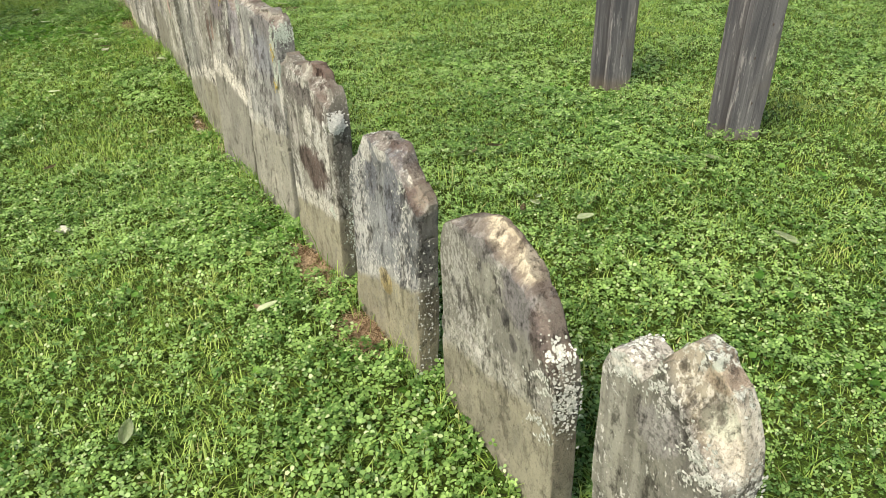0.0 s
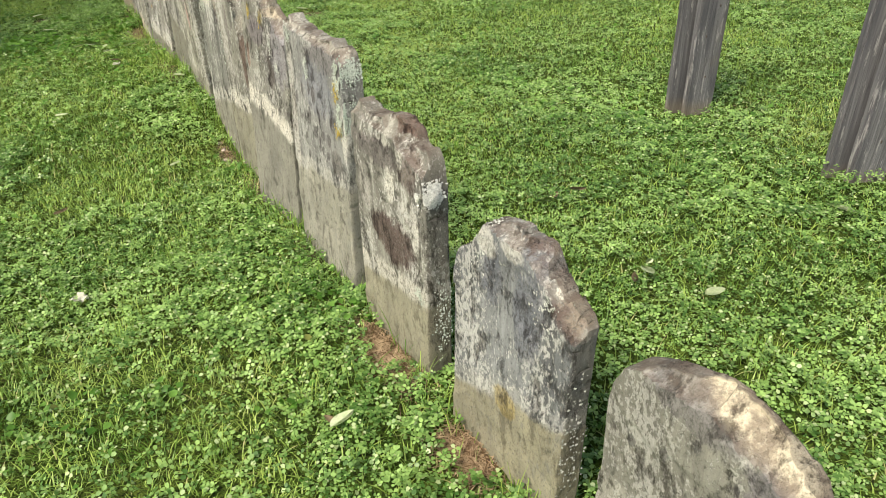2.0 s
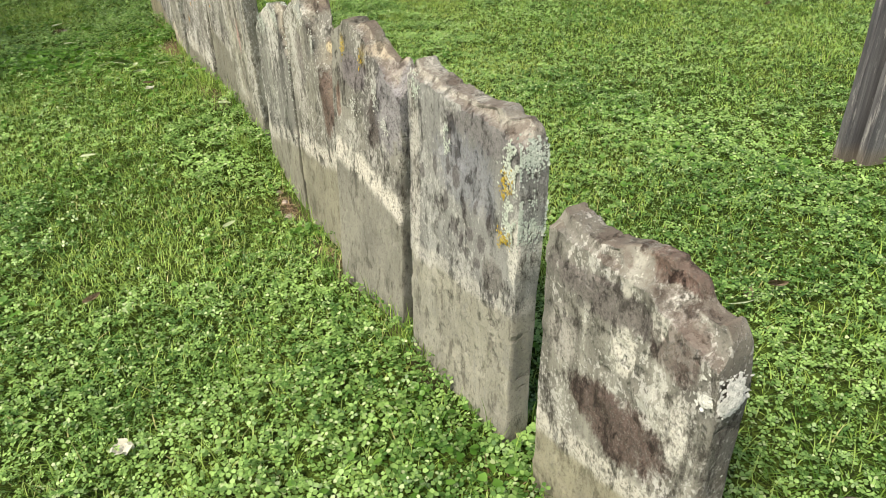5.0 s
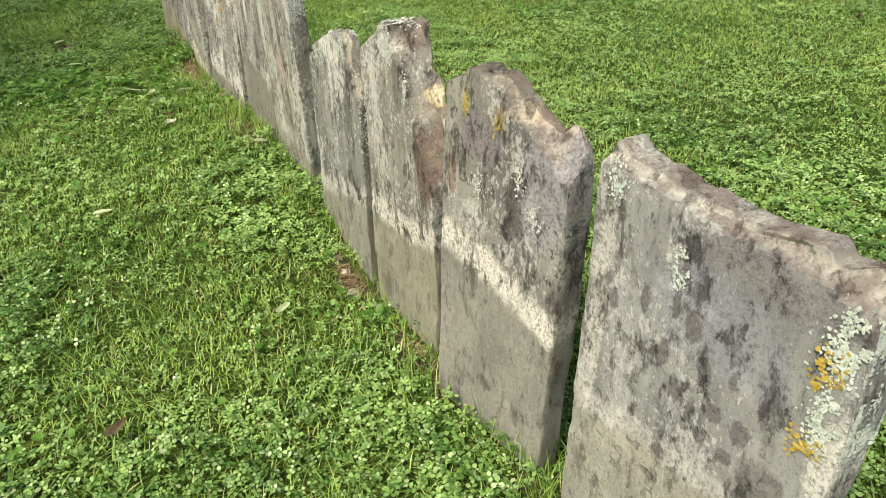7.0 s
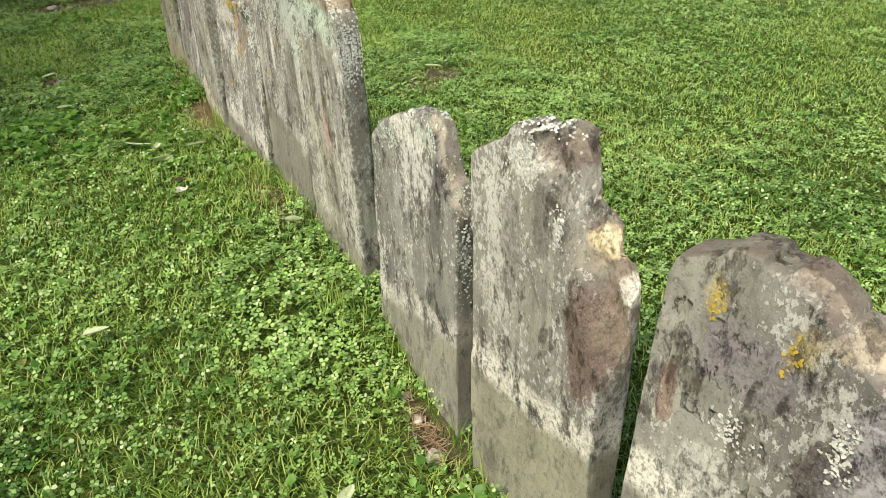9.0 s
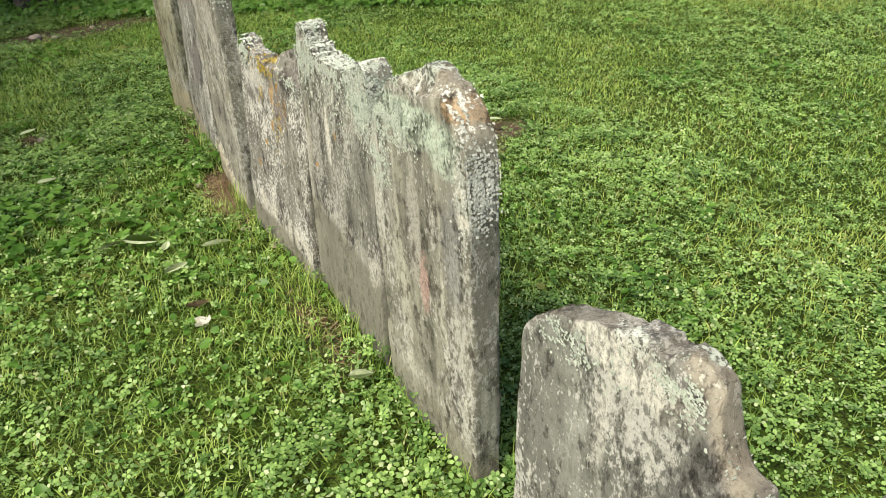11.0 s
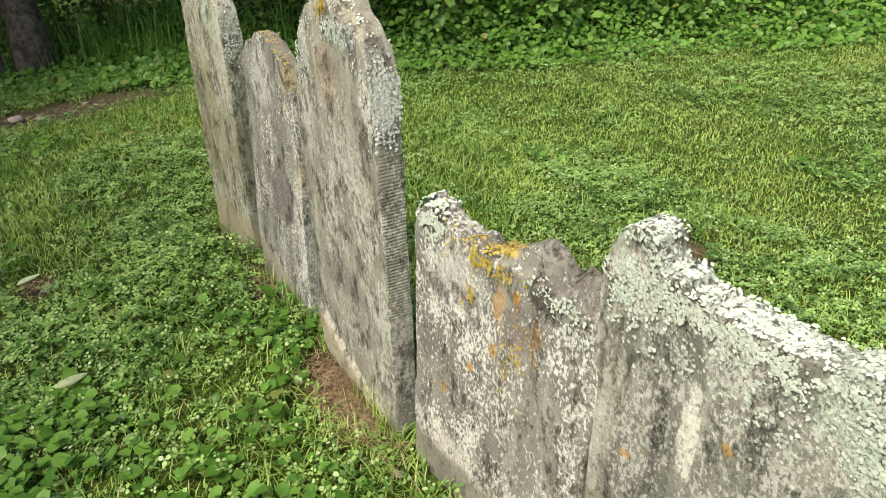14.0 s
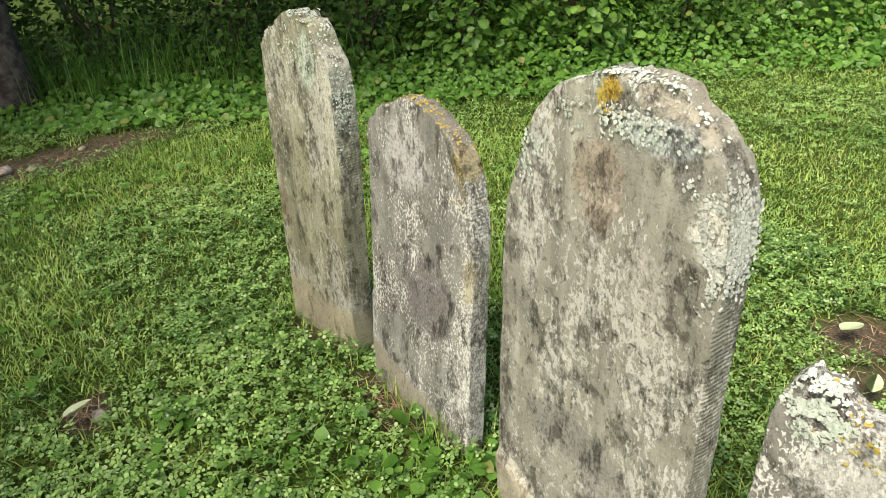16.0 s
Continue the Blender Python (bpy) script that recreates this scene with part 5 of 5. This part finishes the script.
# ---- weeds, fallen leaves, pebbles ----
def weed(at, count, size, seed):
    """A rosette of broad leaves on short stalks."""
    r = np.random.default_rng(seed)
    ob = new("weed")
    ob.matrix_world = pose(at[0], at[1], float(height(np.array(at[0]), np.array(at[1]))) - 0.03)
    tagged(ob, "broad-leaved green weed rooted in the lawn", "weed", "weeds among the stones")
    for k in range(count):
        stalk = bmesh.new()
        t = k * 2.4 + r.uniform(-0.4, 0.4)
        reach, up = size * r.uniform(0.7, 1.3), size * r.uniform(0.35, 0.9)
        tip = Vector((math.cos(t) * reach, math.sin(t) * reach, up))
        tube(stalk, [Vector((0, 0, 0)), tip * 0.25 + Vector((0, 0, up * 0.3)), tip * 0.45], [0.0018, 0.0015, 0.0012], 5)
        bm = bmesh.new()
        rows = []
        side = Vector((-math.sin(t), math.cos(t), 0))
        for q in np.linspace(0, 1, 7):
            mid = tip * (0.45 + 0.75 * q) + Vector((0, 0, 0.25 * size * (q - 1.3 * q * q)))
            wide = size * 0.36 * math.sin(math.pi * min(0.97, 0.08 + 0.92 * q) ** 0.8)
            rows.append([bm.verts.new(mid + side * wide * e + Vector((0, 0, abs(e) * wide * 0.35))) for e in (-1, 0, 1)])
        for p, q in zip(rows, rows[1:]):
            for e in range(2):
                bm.faces.new((p[e], p[e + 1], q[e + 1], q[e])).smooth = True
        part("stalk", stalk, M_WEED, part("leaf", bm, M_WEED, ob))


for k, (wx, wy, cnt, size) in enumerate([(0.76, 4.47, 7, 0.055), (0.85, 8.04, 8, 0.06), (0.82, 8.62, 9, 0.04), (0.70, 1.52, 4, 0.04), (0.76, 2.78, 6, 0.035), (0.14, 8.2, 6, 0.04), (0.73, 7.84, 5, 0.035), (0.3, 5.2, 5, 0.04), (0.95, 1.5, 5, 0.035), (0.95, 2.15, 5, 0.035), (0.99, 7.82, 6, 0.045), (0.35, 2.4, 5, 0.03), (0.98, 5.9, 5, 0.035), (0.45, 7.6, 5, 0.04), (3.50, 3.72, 8, 0.06), (3.66, 3.58, 8, 0.055), (3.40, 3.16, 7, 0.045), (2.9, 3.55, 7, 0.05), (0.2, 7.7, 7, 0.04), (0.35, 8.6, 7, 0.045), (0.5, 9.0, 6, 0.045), (0.62, 8.3, 6, 0.04)]):
    weed((wx, wy), cnt, size, 90 + k)


def fallen_leaf(name, material, length, width, curl):
    """A lying leaf: a curved lens with a raised rib."""
    bm = bmesh.new()
    rows = []
    for q in np.linspace(-1, 1, 11):
        wide = width / 2 * (1 - q * q) ** 0.7 * (1 - 0.25 * q) + 0.0004
        rows.append([bm.verts.new((q * length / 2, e * wide, curl * length * q * q + abs(e) * wide * 0.35)) for e in (-1, -0.5, 0, 0.5, 1)])
    for p, q in zip(rows, rows[1:]):
        for e in range(4):
            bm.faces.new((p[e], p[e + 1], q[e + 1], q[e])).smooth = True
    bmesh.ops.solidify(bm, geom=bm.faces[:], thickness=0.0006)
    return part(name, bm, material)


def strew(proto, label, group, spots):
    for k, (x, y, t, s) in enumerate(spots):
        z = float(height(np.array(x), np.array(y))) + 0.032
        m = pose(x, y, z, 9 * math.sin(k * 2.1), 9 * math.cos(k * 1.7), t)
        ob = proto if k == 0 else copy_thing(proto, m)
        if k == 0:
            ob.matrix_world = m
        ob.scale = (s, s, s)
        tagged(ob, label, "leaf", group)


strew(fallen_leaf("fallen_leaf", M_PALE_LEAF, 0.105, 0.046, 0.035), "pale green lance-shaped leaf fallen on the lawn", "fallen leaves",
      [(1.67, 2.21, 80, 0.75), (1.76, 1.98, -10, 0.8), (0.63, 6.87, -30, 1.15), (0.46, 6.78, 25, 0.95), (0.385, 7.06, -25, 1.25), (0.28, 7.09, 5, 0.95), (0.08, 8.80, 10, 0.9), (0.80, 5.92, -15, 0.75), (0.47, 4.63, 40, 0.8), (-0.10, 1.80, 70, 0.9), (2.62, 2.1, 105, 1.1),
       (2.30, 7.47, -10, 1.2), (2.04, 7.28, 15, 1.0), (2.33, 1.45, 100, 1.1), (0.45, 2.18, 20, 0.9), (0.12, 7.95, 30, 1.0), (0.46, 6.96, 60, 0.6), (1.74, 2.9, -30, 0.9), (0.0, 5.6, 10, 0.8), (1.72, 2.25, 20, 0.5)])
strew(fallen_leaf("fallen_leaf", M_BROWN_LEAF, 0.08, 0.034, 0.08), "curled brown leaf fallen on the lawn", "fallen leaves",
      [(1.92, 2.90, -10, 1.1), (1.80, 2.92, 30, 0.9), (0.42, 2.2, 120, 0.6), (-0.14, 4.28, 40, 1.1), (0.47, 6.52, 10, 1.0), (5.2, 5.65, 20, 1.4), (1.60, 2.2, 50, 0.7)])


def white_flower(at, seed):
    """A fallen white blossom with spread petals."""
    r = random.Random(seed)
    ob = new("white_flower")
    ob.matrix_world = pose(at[0], at[1], float(height(np.array(at[0]), np.array(at[1]))) + 0.03)
    tagged(ob, "withered white blossom lying on the clover", "flower", "fallen blossoms")
    for k in range(6):
        t = k * math.tau / 6 + r.uniform(-0.3, 0.3)
        bm = bmesh.new()
        rows = []
        for q in (0, 0.3, 0.6, 0.85, 1.0):
            w = (0.015 + r.uniform(-0.003, 0.003)) * math.sin(math.pi * (0.15 + 0.62 * q))
            c = Vector((math.cos(t), math.sin(t), 0)) * 0.030 * q * r.uniform(0.85, 1.1) + Vector((0, 0, 0.016 * q * r.uniform(-0.3, 1.3)))
            s = Vector((-math.sin(t), math.cos(t), 0.2)) * w
            rows.append((bm.verts.new(c - s), bm.verts.new(c + s)))
        for p, q in zip(rows, rows[1:]):
            bm.faces.new((p[0], p[1], q[1], q[0]))
        part("petal", bm, M_PETAL, ob)


for k, at in enumerate([(-0.15, 3.42), (0.46, 6.42)]):
    white_flower(at, k)


def pebble(at, size, seed):
    bm = bmesh.new()
    bmesh.ops.create_icosphere(bm, subdivisions=3, radius=size)
    for v in bm.verts:
        v.co *= 1 + 0.45 * noise.noise(v.co / size * 0.9 + Vector((seed, 0, 0))) + 0.12 * noise.noise(v.co / size * 3 + Vector((0, seed, 0)))
        v.co.z *= 0.55
    for f in bm.faces:
        f.smooth = True
    ob = part("pebble", bm, M_PEBBLE)
    ob.matrix_world = pose(at[0], at[1], float(height(np.array(at[0]), np.array(at[1]))) - 0.035 + size * 0.3, 0, 0, seed * 77)
    tagged(ob, "pale rough piece of stone lying in bare earth", "pebble", "loose stones")


for k, (px, py, ps) in enumerate([(0.765, 4.69, 0.030), (0.79, 4.84, 0.022), (0.795, 4.94, 0.016), (0.80, 4.58, 0.014), (0.13, 8.80, 0.026), (0.28, 11.55, 0.05), (0.42, 11.48, 0.03), (0.75, 11.62, 0.025), (0.72, 7.58, 0.02), (0.84, 6.85, 0.018), (0.78, 7.05, 0.014)]):
    pebble((px, py), ps, k + 1)
